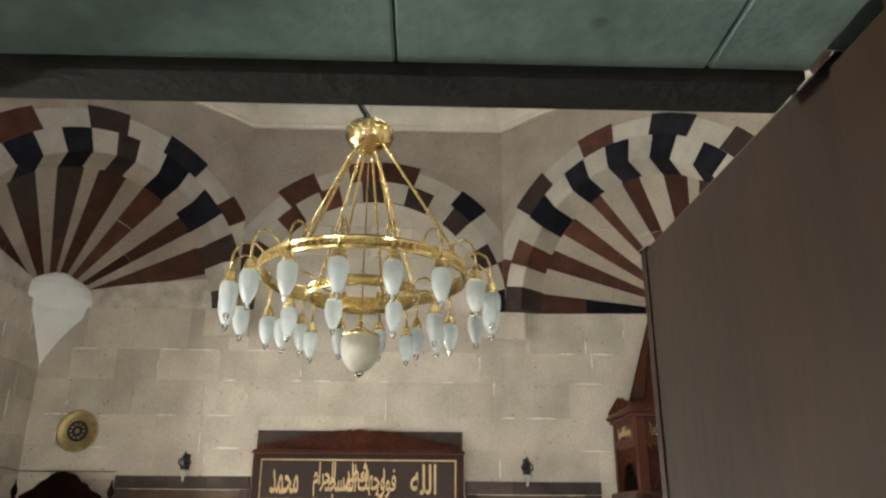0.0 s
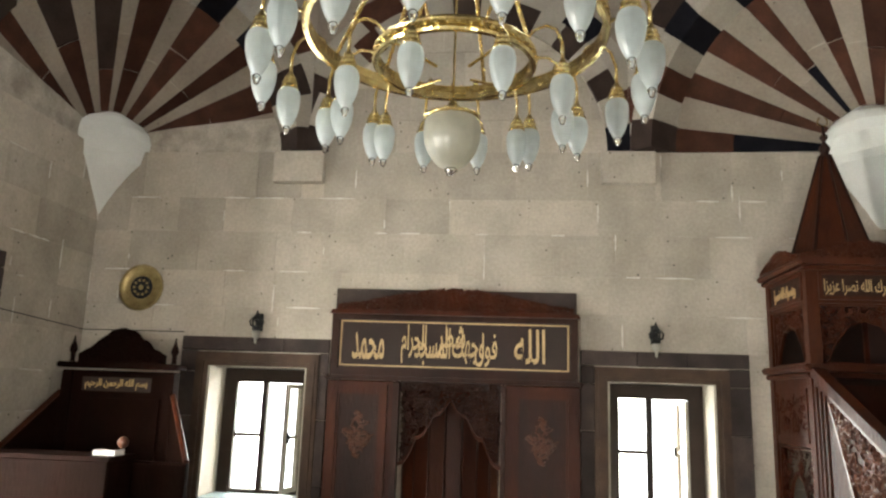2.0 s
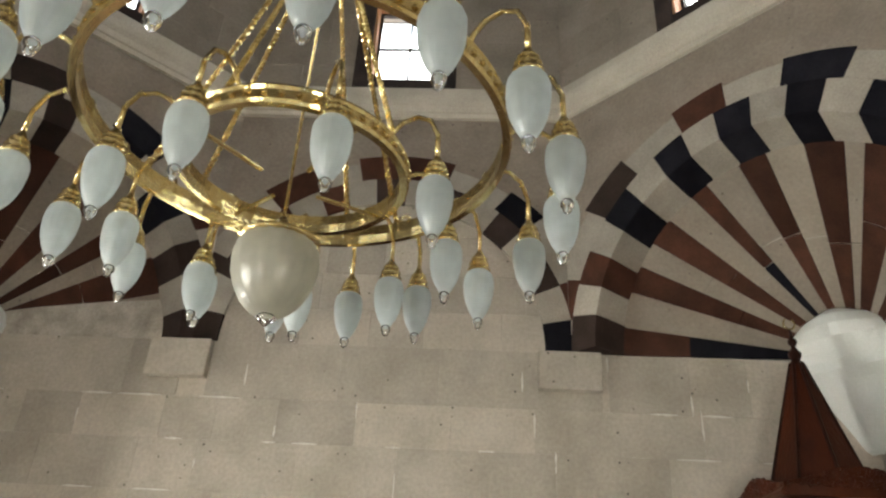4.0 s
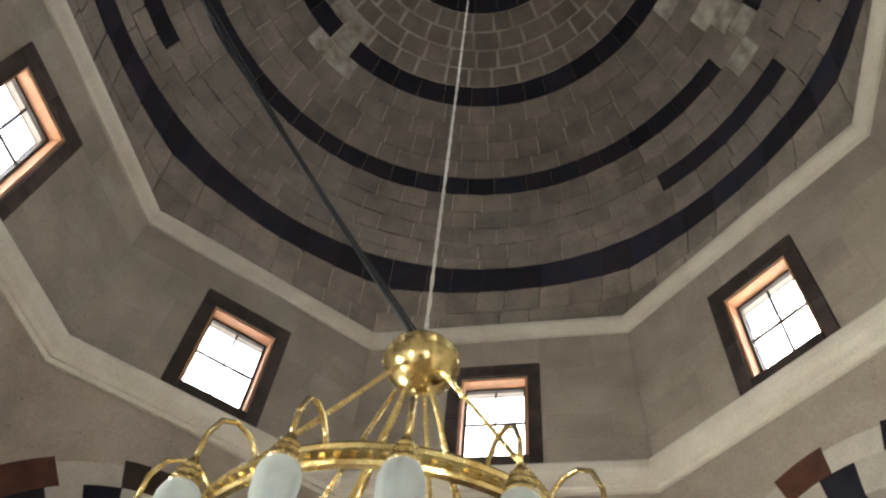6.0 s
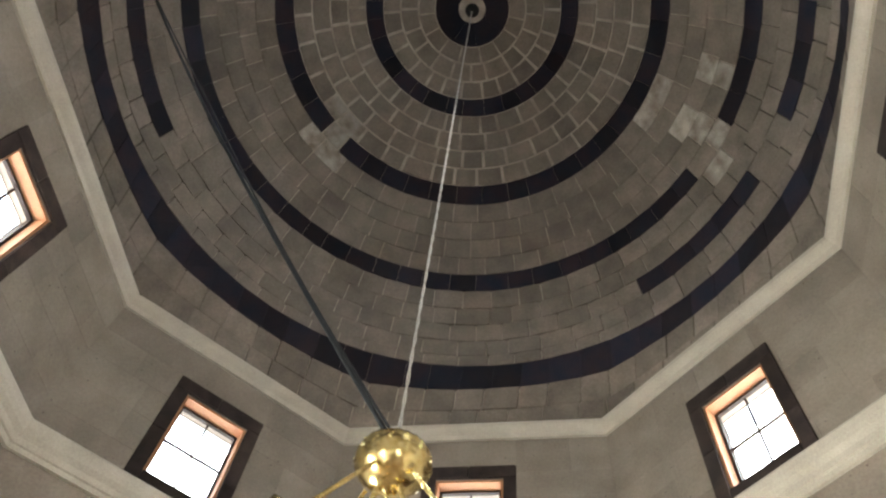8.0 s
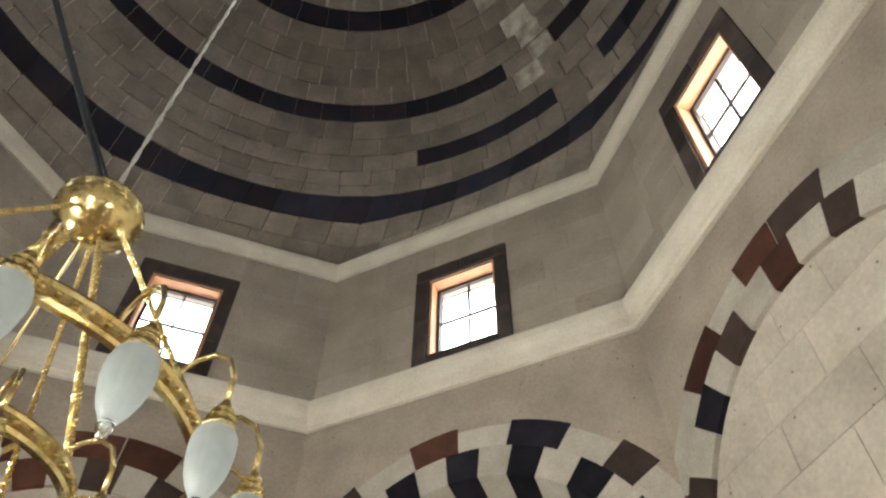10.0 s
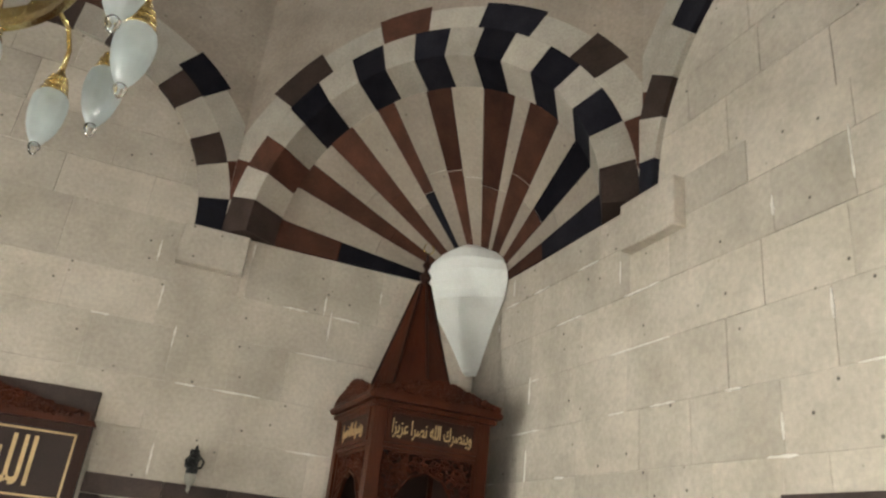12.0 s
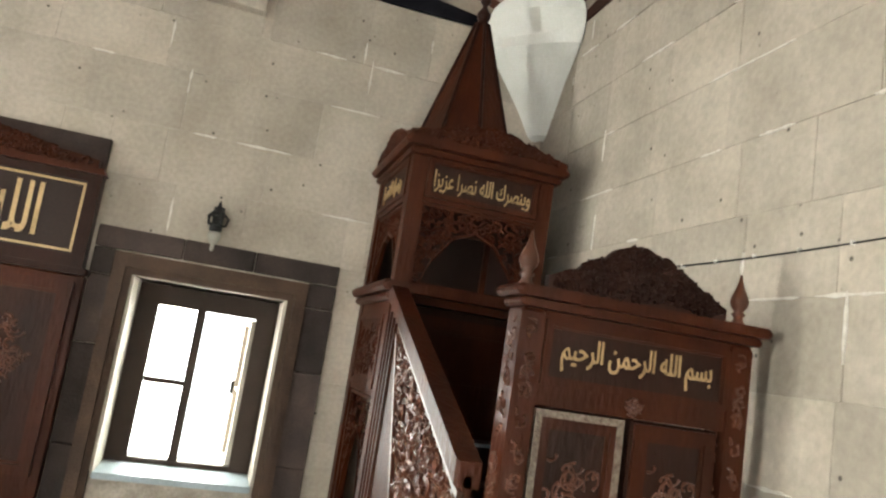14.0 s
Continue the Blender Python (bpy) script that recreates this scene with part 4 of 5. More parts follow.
def wedge(u, z):
    """Inside the carved field of a stair side, which widens downwards."""
    y = -u
    return 1.44 < y < 2.70 - (2.14 - z) * 0.5 and FLOOR_Z + 0.25 < z < par(y) - 0.11


for x in (X0, X1 - 0.06):
    mm = Matrix.Translation((x, 0, 0)) @ Matrix.Rotation(radians(-90), 4, "Z")
    ya, yb = 1.40, KY + 0.0

    def sl(lo, hi, a=ya, b=yb):
        return [(-b, par(b) - lo), (-a, par(a) - lo), (-a, par(a) - hi), (-b, par(b) - hi)]

    st = part("stair_parapet", Geo().prism([(-yb, par(yb) - 0.02), (-ya, par(ya) - 0.02), (-ya, FLOOR_Z), (-yb, FLOOR_Z)], 0.012, 0.045), WALNUT, mb, m=mm)
    part("handrail", Geo().prism(sl(-0.03, 0.06), -0.02, 0.075, 0.012), WALNUT, st, "moulded sloping handrail")
    part("band_edge", Geo().prism(sl(0.075, 0.10, ya, 2.70), -0.006, 0.02), WALNUTLT, st)
    part("band_edge", Geo().prism([(-2.73, 2.14), (-2.70, 2.14), (-2.08, 0.90), (-2.11, 0.90)], -0.006, 0.02), WALNUTLT, st)
    for k in range(3):
        y = 2.95 - 0.075 * k
        part("upright_moulding", Geo().box(-y - 0.012, -y + 0.012, -0.002, 0.02, FLOOR_Z + 0.05, par(y) - 0.12, 0.005), WALNUT, st)
    tagged(part("carved_band", scrolls(Geo(), wedge, -2.72, -ya, FLOOR_Z + 0.2, 2.2, 0.006, 260, 0.075, 0.011, 41), WALNUTLT, st, "glossy carved scroll field"), kind="stuff")
for k in range(6):
    y, z = 1.5 + k * 0.17, FLOOR_Z + 0.17 * k
    step = part("step", Geo().box(X0 + 0.05, X1 - 0.06, y, y + 0.2, z, z + 0.17), WALNUTDK, mb)
    if k == 5:
        part("nosing", Geo().box(X0 + 0.05, X1 - 0.06, y - 0.012, y + 0.01, z + 0.158, z + 0.174), BLUESILL, step, "pale metal step nosing")
# entrance portal
PY = 1.28
for x0, x1 in ((3.059, 3.153), (3.926, 4.020)):
    po = part("portal_post", Geo().box(x0, x1, PY, PY + 0.12, FLOOR_Z, 2.265, 0.01), WALNUT, mb)
    tagged(part("carved_strip", scrolls(Geo(), lambda x, z: x0 + 0.02 < x < x1 - 0.02 and 1.035 < z < 2.235, x0, x1, 1.035, 2.235, PY - 0.001, 40, 0.03, 0.006, 51), WALNUTLT, po), kind="stuff")
    tagged(part("carved_strip", scrolls(Geo(), lambda x, z: 0.02 < x < 0.1 and 1.035 < z < 2.235, 0, 0.12, 1.035, 2.235, 0, 60, 0.035, 0.006, 52), WALNUTLT, po, m=Matrix.Translation((x0 - 0.001, PY + 0.12, 0)) @ Matrix.Rotation(radians(-90), 4, "Z")), kind="stuff")
part("portal_head", Geo().box(3.153, 3.926, PY + 0.01, PY + 0.10, 1.935, 2.265), WALNUT, mb)
panel("head_panel", 3.159, 3.920, PY + 0.008, 2.010, 2.235, 0.022, WALNUT, mb, field=WALNUTDK)
lettering("inscription", "بسم الله الرحمن الرحيم", 0.62, 0.125, GOLDINK, mb, Matrix.Translation((3.539, PY + 0.002, 2.125)) @ face, "gilt Arabic calligraphy", 0.008)
tagged(part("head_rosette", scrolls(Geo(), lambda x, z: abs(x - 3.534) / 0.09 + abs(z - 1.975) / 0.035 < 1, 3.435, 3.633, 1.935, 2.015, PY + 0.006, 12, 0.03, 0.005, 53), WALNUTLT, mb), kind="stuff")
part("portal_cornice", Geo().box(3.015, 4.075, PY - 0.05, PY + 0.16, 2.300, 2.340, 0.014), WALNUT, mb)
part("portal_cornice", Geo().box(3.043, 4.047, PY - 0.025, PY + 0.14, 2.267, 2.298, 0.01), WALNUT, mb)
crest("portal_crest", 3.159, 3.909, 2.340, 0.225, PY + 0.03, PY + 0.07, 7, WALNUTDK, mb, 14, 0.04)
finial("finial", 3.076, PY + 0.04, 2.340, 0.20, 0.036, WALNUTLT, mb)
finial("finial", 3.970, PY + 0.04, 2.340, 0.20, 0.036, WALNUTLT, mb)
for x0, x1 in ((3.156, 3.528), (3.550, 3.922)):
    dr = part("door_leaf", Geo().box(x0, x1, PY + 0.035, PY + 0.07, FLOOR_Z + 0.02, 1.930, 0.006), WALNUTDK, mb)
    panel("leaf_panel", x0 + 0.015, x1 - 0.015, PY + 0.035, 1.335, 1.920, 0.045, WALNUT, dr, field=WALNUTDK)
    if x0 < 3.3:
        # inlay on the left leaf; its pale grey includes painted window sheen
        part("inlay_border", frame_bars(Geo(), x0 + 0.012, x1 - 0.012, FLOOR_Z + 0.1, 1.925, 0.026, PY + 0.016, PY + 0.034), INLAY, dr, "patterned inlay border paled by window sheen")
    tagged(part("carving", scrolls(Geo(), lambda x, z: x0 + 0.08 < x < x1 - 0.08 and 1.415 < z < 1.835, x0, x1, 1.415, 1.835, PY + 0.03, 26, 0.05, 0.006, 55), WALNUTLT, dr), kind="stuff")

# ---- preacher's seat in the corner ----
ks = tagged(new("preacher_seat"), "dark carved wooden preaching chair with sloping sides", "chair")
ks.matrix_basis = Matrix.Translation((-0.02, 0, 0.05)) @ Matrix.Diagonal((1.0154, 1, 1, 1))
BASE = FLOOR_Z - 0.05
KB = 3.42
part("back_panel", Geo().box(-3.52, -2.52, KB, KB + 0.06, 0.9, 2.17, 0.01), EBONY, ks)
for x in (-3.55, -2.56):
    part("back_post", Geo().box(x, x + 0.09, KB - 0.04, KB + 0.08, BASE, 2.17, 0.01), EBONY, ks)
    finial("finial", x + 0.045, KB + 0.02, 2.25, 0.24, 0.035, EBONY, ks)
part("back_cornice", Geo().box(-3.60, -2.43, KB - 0.08, KB + 0.12, 2.19, 2.245, 0.015), EBONY, ks)
crest("crest", -3.44, -2.60, 2.245, 0.33, KB, KB + 0.04, 7, EBONY, ks, 15, 0.05)
part("inscription_board", Geo().box(-3.36, -2.70, KB - 0.012, KB, 1.98, 2.11), BOARD, ks)
lettering("inscription", "بسم الله الرحمن الرحيم", 0.60, 0.10, GOLDDULL, ks, Matrix.Translation((-3.03, KB - 0.014, 2.045)) @ face, "dull gilt Arabic calligraphy", 0.02)
panel("back_field", -3.44, -2.60, KB, 1.2, 1.92, 0.06, EBONY, ks)
for sgn, xb, xf in ((-1, -3.55, -3.72), (1, -2.50, -2.06)):
    v = [(xb, KB, 1.95), (xf, 2.85, 1.42), (xf, 2.85, BASE), (xb, KB, BASE)]
    v += [(x + 0.04 * sgn, y, z) for x, y, z in v]
    part("side_panel", Geo().add(v, [(0, 1, 2, 3), (7, 6, 5, 4), (0, 4, 5, 1), (1, 5, 6, 2), (2, 6, 7, 3), (3, 7, 4, 0)]), EBONY, ks)
    part("side_rail", Geo().tube([(xb + 0.02 * sgn, KB - 0.01, 1.965), (xf + 0.02 * sgn, 2.84, 1.435)], 0.026, 8), WALNUT, ks, "polished sloping rail")
part("seat_box", Geo().box(-3.7, -2.1, 2.85, KB, BASE, BASE + 0.45, 0.01), EBONY, ks)
part("front_rail", Geo().box(-2.62, -2.02, 2.80, 2.86, BASE, 1.43, 0.01), EBONY, ks)
dk = tagged(new("lectern_desk"), "dark wooden reading desk with a ball finial", "desk")
DESK = Matrix.Translation((-0.05, 0, 0.09)) @ Matrix.Diagonal((1.02, 1, 1, 1))
dk.matrix_basis = DESK
BASE = FLOOR_Z - 0.09
part("desk_top", Geo().box(-3.70, -2.38, 2.35, 2.75, 1.42, 1.455, 0.01), EBONY, dk)
part("desk_front", Geo().box(-3.68, -2.41, 2.38, 2.42, BASE, 1.42, 0.01), EBONY, dk)
part("desk_side", Geo().box(-2.45, -2.41, 2.42, 2.74, BASE, 1.42, 0.01), EBONY, dk)
part("desk_side", Geo().box(-3.68, -3.64, 2.42, 2.74, BASE, 1.42, 0.01), EBONY, dk)
part("ball_finial", Geo().turn([(0.02, 0), (0.022, 0.03), (0.012, 0.045), (0.03, 0.06), (0.042, 0.085), (0.042, 0.1), (0.03, 0.125), (0.005, 0.14)], 14, (-2.46, 2.66, 1.455)), WALNUTLT, dk, "polished ball finial", True)
bk = tagged(new("open_book"), "white open book on the reading desk", "book")
bk.matrix_basis = DESK
part("pages", Geo().prism([(-2.58, 1.458), (-2.40, 1.458), (-2.40, 1.50), (-2.49, 1.487), (-2.58, 1.497)], 2.44, 2.58, 0.003), PAPER, bk)
part("cover", Geo().box(-2.585, -2.395, 2.43, 2.59, 1.4555, 1.459), BOARD, bk)

# ---- wall fittings ----
med = tagged(new("wall_plate"), "round embossed brass plate on the stone wall", "plate")
med.matrix_basis = Matrix.Translation((-3.27, A - 0.002, 3.09)) @ Matrix.Rotation(radians(90), 4, "X")
part("rim", Geo().turn([(0.205, 0.0), (0.235, 0.012), (0.24, 0.028), (0.225, 0.036), (0.20, 0.03), (0.19, 0.02), (0.15, 0.016), (0.05, 0.014)], 40), BRASSOLD, med, "dull brass rim", True)
part("centre", Geo().turn([(0.12, 0.014), (0.115, 0.022), (0.02, 0.024)], 30), IRON, med, "dark embossed centre")
gg = Geo()
for k in range(10):
    a = 2 * math.pi * k / 10
    gg.turn([(0.016, 0.02), (0.014, 0.03), (0.004, 0.034)], 8, (0.075 * math.cos(a), 0.075 * math.sin(a), 0))
part("bosses", gg.turn([(0.03, 0.02), (0.025, 0.032), (0.005, 0.036)], 10), BRASSOLD, med)


def sconce(x, z):
    s = tagged(new("wall_lamp"), "small black iron wall lamp with pale glass drop", "lamp", "wall lamps beside the niche")
    s.matrix_basis = Matrix.Translation((x, A, z))
    part("back_plate", Geo().box(-0.035, 0.035, -0.012, 0.0, -0.02, 0.16, 0.006), IRON, s)
    part("arm", Geo().tube([(0, -0.01, 0.02), (0, -0.06, 0.0), (0, -0.10, 0.03), (0, -0.11, 0.07)], 0.008, 6), IRON, s)
    for k in range(5):
        a = math.pi * 2 * k / 5
        part("scroll", Geo().tube([(0.02 * math.cos(a), -0.09 + 0.02 * math.sin(a), 0.02), (0.06 * math.cos(a), -0.09 + 0.06 * math.sin(a), 0.03), (0.07 * math.cos(a), -0.09 + 0.07 * math.sin(a), 0.075), (0.045 * math.cos(a), -0.09 + 0.045 * math.sin(a), 0.10), (0.03 * math.cos(a), -0.09 + 0.03 * math.sin(a), 0.075)], 0.009, 5), IRON, s)
    part("crown", Geo().turn([(0.03, 0.09), (0.045, 0.11), (0.025, 0.13), (0.012, 0.16), (0.003, 0.19)], 10, (0, -0.09, 0)), IRON, s)
    part("socket", Geo().turn([(0.02, 0.03), (0.04, 0.015), (0.042, -0.01), (0.03, -0.02)], 12, (0, -0.09, 0)), IRON, s)
    part("glass_drop", Geo().turn([(0.035, -0.02), (0.042, -0.05), (0.03, -0.085), (0.012, -0.11), (0.014, -0.135), (0.004, -0.15)], 14, (0, -0.09, 0)), BOWLGLASS, s, "pale glass drop", True)


sconce(1.92, 2.665)
sconce(-1.98, 2.69)
wire = Geo().tube([(DIST[2] - 0.012, y, 2.665 - 0.012 * math.sin(math.pi * (y - 0.6) / 1.5)) for y in np.linspace(0.60, 3.0, 24)], 0.0035, 5)
wr = tagged(put("wall_wire", wire.mesh("wall_wire", CABLE)), "thin dark electric wire clipped along the wall", "wire")
for y in (0.95, 1.2, 1.45, 1.7, 1.95, 2.2):
    part("clip", Geo().box(DIST[2] - 0.018, DIST[2], y, y + 0.007, 2.651, 2.667), PAPER, wr)
wire = Geo().tube([(x, A - 0.01, 2.645) for x in np.linspace(-3.85, -2.76, 9)] , 0.005, 5)
tagged(put("wall_wire", wire.mesh("wall_wire", CABLE)), "thin dark electric wire along the wall", "wire")
wire = Geo().tube([(-DIST[6] + 0.01, y, 2.645 + 0.05 * (3.98 - y)) for y in np.linspace(1.2, 3.98, 12)], 0.005, 5)
tagged(put("wall_wire", wire.mesh("wall_wire", CABLE)), "thin dark electric wire along the wall", "wire")

# ---- chandelier ----
CX, CY = 0.30, -0.06
ch = tagged(new("chandelier"), "two-tier brass chandelier with frosted glass drops", "chandelier")
CHZ, CHS = 0.335, 0.956
ch.matrix_basis = Matrix.Translation((CX, CY, CHZ)) @ Matrix.Diagonal((1.035, 1.035, CHS, 1))
ZO, ZI, RO, RI = 3.575, 3.43, 0.665, 0.35
part("canopy", Geo().turn([(0.02, 4.795), (0.06, 4.790), (0.12, 4.778), (0.155, 4.752), (0.166, 4.722), (0.158, 4.714), (0.168, 4.695), (0.168, 4.672), (0.158, 4.662), (0.155, 4.640), (0.13, 4.612), (0.10, 4.580), (0.06, 4.548), (0.02, 4.535)], 48, flute=0.014, nf=24), BRASS, ch, "fluted brass canopy", True)
for nm, r, z, h in (("outer_ring", RO, ZO, 0.042), ("inner_ring", RI, ZI, 0.036)):
    k = 72
    pr = [(r - 0.012, z - h), (r + 0.010, z - h), (r + 0.016, z - h + 0.012), (r + 0.010, z - h * 0.4), (r + 0.010, z + h * 0.4), (r + 0.016, z + h - 0.012), (r + 0.010, z + h), (r - 0.012, z + h), (r - 0.008, z)]
    v = [(q * math.cos(2 * math.pi * j / k), q * math.sin(2 * math.pi * j / k), w) for j in range(k) for q, w in pr]
    m = len(pr)
    ring = part(nm, Geo().add(v, [(j * m + a, j * m + (a + 1) % m, (j + 1) % k * m + (a + 1) % m, (j + 1) % k * m + a) for j in range(k) for a in range(m)]), BRASS, ch, "embossed brass ring")
    gg = Geo()
    for j in range(96 if r > 0.5 else 48):
        a = 2 * math.pi * j / (96 if r > 0.5 else 48)
        gg.turn([(0.008, -0.006), (0.010, 0), (0.008, 0.006)], 6, ((r + 0.011) * math.cos(a), (r + 0.011) * math.sin(a), z))
    tagged(part("embossing", gg, BRASS, ring), kind="stuff")


def twisted(p, q, r, n):
    """A twisted rod from p to q."""
    p, q = Vector(p), Vector(q)
    d = (q - p).normalized()
    a = d.orthogonal().normalized()
    c = d.cross(a)
    k = 4
    v, f = [], []
    for i in range(n + 1):
        o = p + (q - p) * i / n
        th = i * 0.42
        for j in range(k):
            rr = r
            w = th + j * math.pi / 2
            v.append(o + (a * math.cos(w) + c * math.sin(w)) * rr)
    for i in range(n):
        for j in range(k):
            f.append((i * k + j, i * k + (j + 1) % k, (i + 1) * k + (j + 1) % k, (i + 1) * k + j))
    return Geo().add(v, f)


for j in range(4):
    a = radians(-113 + 90 * j)
    c, s = math.cos(a), math.sin(a)
    part("twisted_rod", twisted((0.12 * c, 0.12 * s, 4.585), (RO * c, RO * s, ZO + 0.04), 0.0115, 160), BRASS, ch)
for j in range(4):
    a = radians(-110 + 90 * j)
    c, s = math.cos(a), math.sin(a)
    part("twisted_rod", twisted((0.06 * c, 0.06 * s, 4.535), (RI * c, RI * s, ZI + 0.03), 0.0105, 180), BRASS, ch)
part("centre_rod", Geo().tube([(0, 0, 4.535), (0, 0, 3.22)], 0.006, 6), BRASS, ch)
for j in range(4):
    a = radians(45 + 90 * j)
    part("spoke", Geo().tube([(RI * math.cos(a), RI * math.sin(a), ZI - 0.02), (0.1 * math.cos(a), 0.1 * math.sin(a), ZI - 0.06)], 0.008, 6), BRASS, ch)
# one lamp, hung at the origin; x points outwards
def arm_mesh(gap, low):
    """A brass swan-neck arm that rises from the ring and bends out over a lamp."""
    return Geo().tube([(-gap, 0, low), (-gap * 1.03, 0, 0.17), (-gap * 0.97, 0, 0.215), (-gap * 0.74, 0, 0.25), (-gap * 0.44, 0, 0.257), (-gap * 0.17, 0, 0.225), (-0.002, 0, 0.15), (0, 0, 0.06)], 0.0085, 8).mesh("arm", BRASS, True)


ARM_OUT, ARM_IN = arm_mesh(0.180, 0.125), arm_mesh(0.178, 0.15)
CAP = Geo().turn([(0.006, 0.075), (0.012, 0.06), (0.02, 0.042), (0.031, 0.028), (0.033, 0.02), (0.026, 0.015), (0.038, 0.004), (0.041, -0.006), (0.033, -0.012), (0.042, -0.022), (0.046, -0.034), (0.046, -0.042)], 24, flute=0.04, nf=12).mesh("lamp_cap", BRASS, True)
GLASS = Geo().turn([(0.042, -0.04), (0.053, -0.055), (0.059, -0.08), (0.060, -0.11), (0.057, -0.15), (0.049, -0.19), (0.037, -0.225), (0.024, -0.25), (0.018, -0.262)], 48, flute=0.022, nf=16).mesh("glass_shade", FROST, True)
TIP = Geo().turn([(0.016, -0.261), (0.020, -0.270), (0.019, -0.285), (0.012, -0.292), (0.014, -0.30), (0.004, -0.31)], 12).mesh("glass_tip", CRYSTAL, True)


def lamp(r, z, a, k, arm_d):
    m = Matrix.Rotation(a, 4, "Z") @ Matrix.Translation((r, 0, z)) @ Matrix.Scale(k, 4)
    arm = put("lamp_arm", arm_d, ch, m)
    small = Matrix.Scale(0.93, 4)
    put("lamp_cap", CAP, arm, small)
    put("glass_shade", GLASS, arm, small, "frosted tulip glass shade")
    put("glass_tip", TIP, arm, small)


for j in range(18):
    lamp(0.845, 3.43, radians(5.8 + 20 * j), 1.0, ARM_OUT)
for j in range(9):
    lamp(0.507, 3.279, radians(16.5 + 40 * j), 0.9, ARM_IN)
bowl = part("bowl", Geo().turn([(0.108, 3.14), (0.121, 3.11), (0.124, 3.07), (0.119, 3.02), (0.105, 2.975), (0.083, 2.935), (0.056, 2.905), (0.022, 2.888)], 60, flute=0.02, nf=20), BOWLGLASS, ch, "large ribbed frosted centre bowl", True)
part("bowl_cap", Geo().turn([(0.008, 3.24), (0.02, 3.215), (0.035, 3.19), (0.065, 3.172), (0.10, 3.16), (0.12, 3.148), (0.12, 3.136), (0.105, 3.13)], 28, flute=0.03, nf=14), BRASS, bowl, smooth=True)
part("bowl_tip", Geo().turn([(0.026, 2.89), (0.03, 2.882), (0.022, 2.872), (0.014, 2.866), (0.004, 2.855)], 14), CRYSTAL, bowl, smooth=True)
n = 200
rp = Geo()
top = Vector(dome_point(0, radians(89.8)))
lowp = Vector((CX, CY, CHZ + CHS * 4.79))
for sgn in (0, math.pi):
    rp.tube([lowp + (top - lowp) * k / n + Vector((0.006 * math.cos(k * 0.9 + sgn), 0.006 * math.sin(k * 0.9 + sgn), 0)) for k in range(n + 1)], 0.0055, 5)
tagged(put("hanging_chain", rp.mesh("hanging_chain", ROPE)), "pale twisted chain from the dome to the chandelier", "chain")
end = Vector(dome_point(radians(-113), radians(17)))
for off, rad in ((0.0, 0.013), (0.03, 0.007)):
    pts = []
    for k in range(41):
        t = k / 40
        p = lowp + (end - lowp) * t + Vector((off, 0, -0.32 * math.sin(math.pi * t) * 0.6 - off * math.sin(9 * t)))
        pts.append(p)
    tagged(put("power_cable", Geo().tube(pts, rad, 8).mesh("power_cable", CABLE, True)), "slack black power cable from dome to chandelier", "cable")
tagged(put("dome_hook", Geo().turn([(0.10, 0.0), (0.11, -0.02), (0.05, -0.05), (0.02, -0.10)], 14, tuple(top)).mesh("dome_hook", IRON)), "dark iron hook at the dome's crown", "hook")

# ---- entrance ----
dr = tagged(new("door_1"), "dark brown wooden entrance leaf standing open", "door", kind="structure")
leaf = [(1.152, -3.43), (1.171, -4.11)]
dv = (Vector(leaf[1]) - Vector(leaf[0])).normalized()
ang = math.atan2(dv.y, dv.x)
lm = Matrix.Translation((leaf[0][0], leaf[0][1], 0)) @ Matrix.Rotation(ang, 4, "Z")
body = part("leaf_board", Geo().box(0, 0.68, -0.0, 0.05, FLOOR_Z + 0.01, 2.76, 0.008), DOORWOOD, dr, m=lm)
part("leaf_edge", Geo().box(-0.006, 0.02, -0.003, 0.053, FLOOR_Z + 0.01, 2.762, 0.006), DOORWOOD, body)
part("door_jamb", Geo().box(1.145, 1.30, -4.39, -4.235, FLOOR_Z, 2.735, 0.01), WALNUTDK, dr, "brown wooden door jamb")
part("side_panel", Geo().box(1.302, 1.748, -4.36, -4.28, FLOOR_Z, 2.735, 0.006), WALNUTDK, dr)
part("jamb_lining", Geo().box(1.158, 1.30, -4.232, -4.116, FLOOR_Z, 2.735, 0.008), DOORWOOD, dr, "dark brown wooden jamb lining")
for a, b in ((0.152, 1.148), (1.23, 1.748)):
    part("door_head", Geo().box(a, b, -4.092, -4.02, 2.726, 3.09, 0.006), LINTELDK, dr, "dark weathered door head")
for a, b in ((0.152, 0.68), (0.682, 1.03), (1.032, 1.148), (1.15, 1.748)):
    part("lintel_stone", Geo().box(a, b, -4.88, -4.096, 2.737 if b < 1.2 else 2.765, 3.09, 0.003), LINTEL, dr, "grey-green stone lintel block")


# ---- stone facing, piece by piece ----
def rects_minus(r, holes):
    """The parts of rectangle r outside all the holes."""
    out = [r]
    for h in holes:
        nxt = []
        for a, b, c, d in out:
            if h[1] <= a or h[0] >= b or h[3] <= c or h[2] >= d:
                nxt.append((a, b, c, d))
                continue
            lo, hi = max(a, h[0]), min(b, h[1])
            if h[0] > a:
                nxt.append((a, h[0], c, d))
            if h[1] < b:
                nxt.append((h[1], b, c, d))
            if h[2] > c:
                nxt.append((lo, hi, c, h[2]))
            if h[3] < d:
                nxt.append((lo, hi, h[3], d))
        out = nxt
    return [q for q in out if q[1] - q[0] > 0.03 and q[3] - q[2] > 0.03]


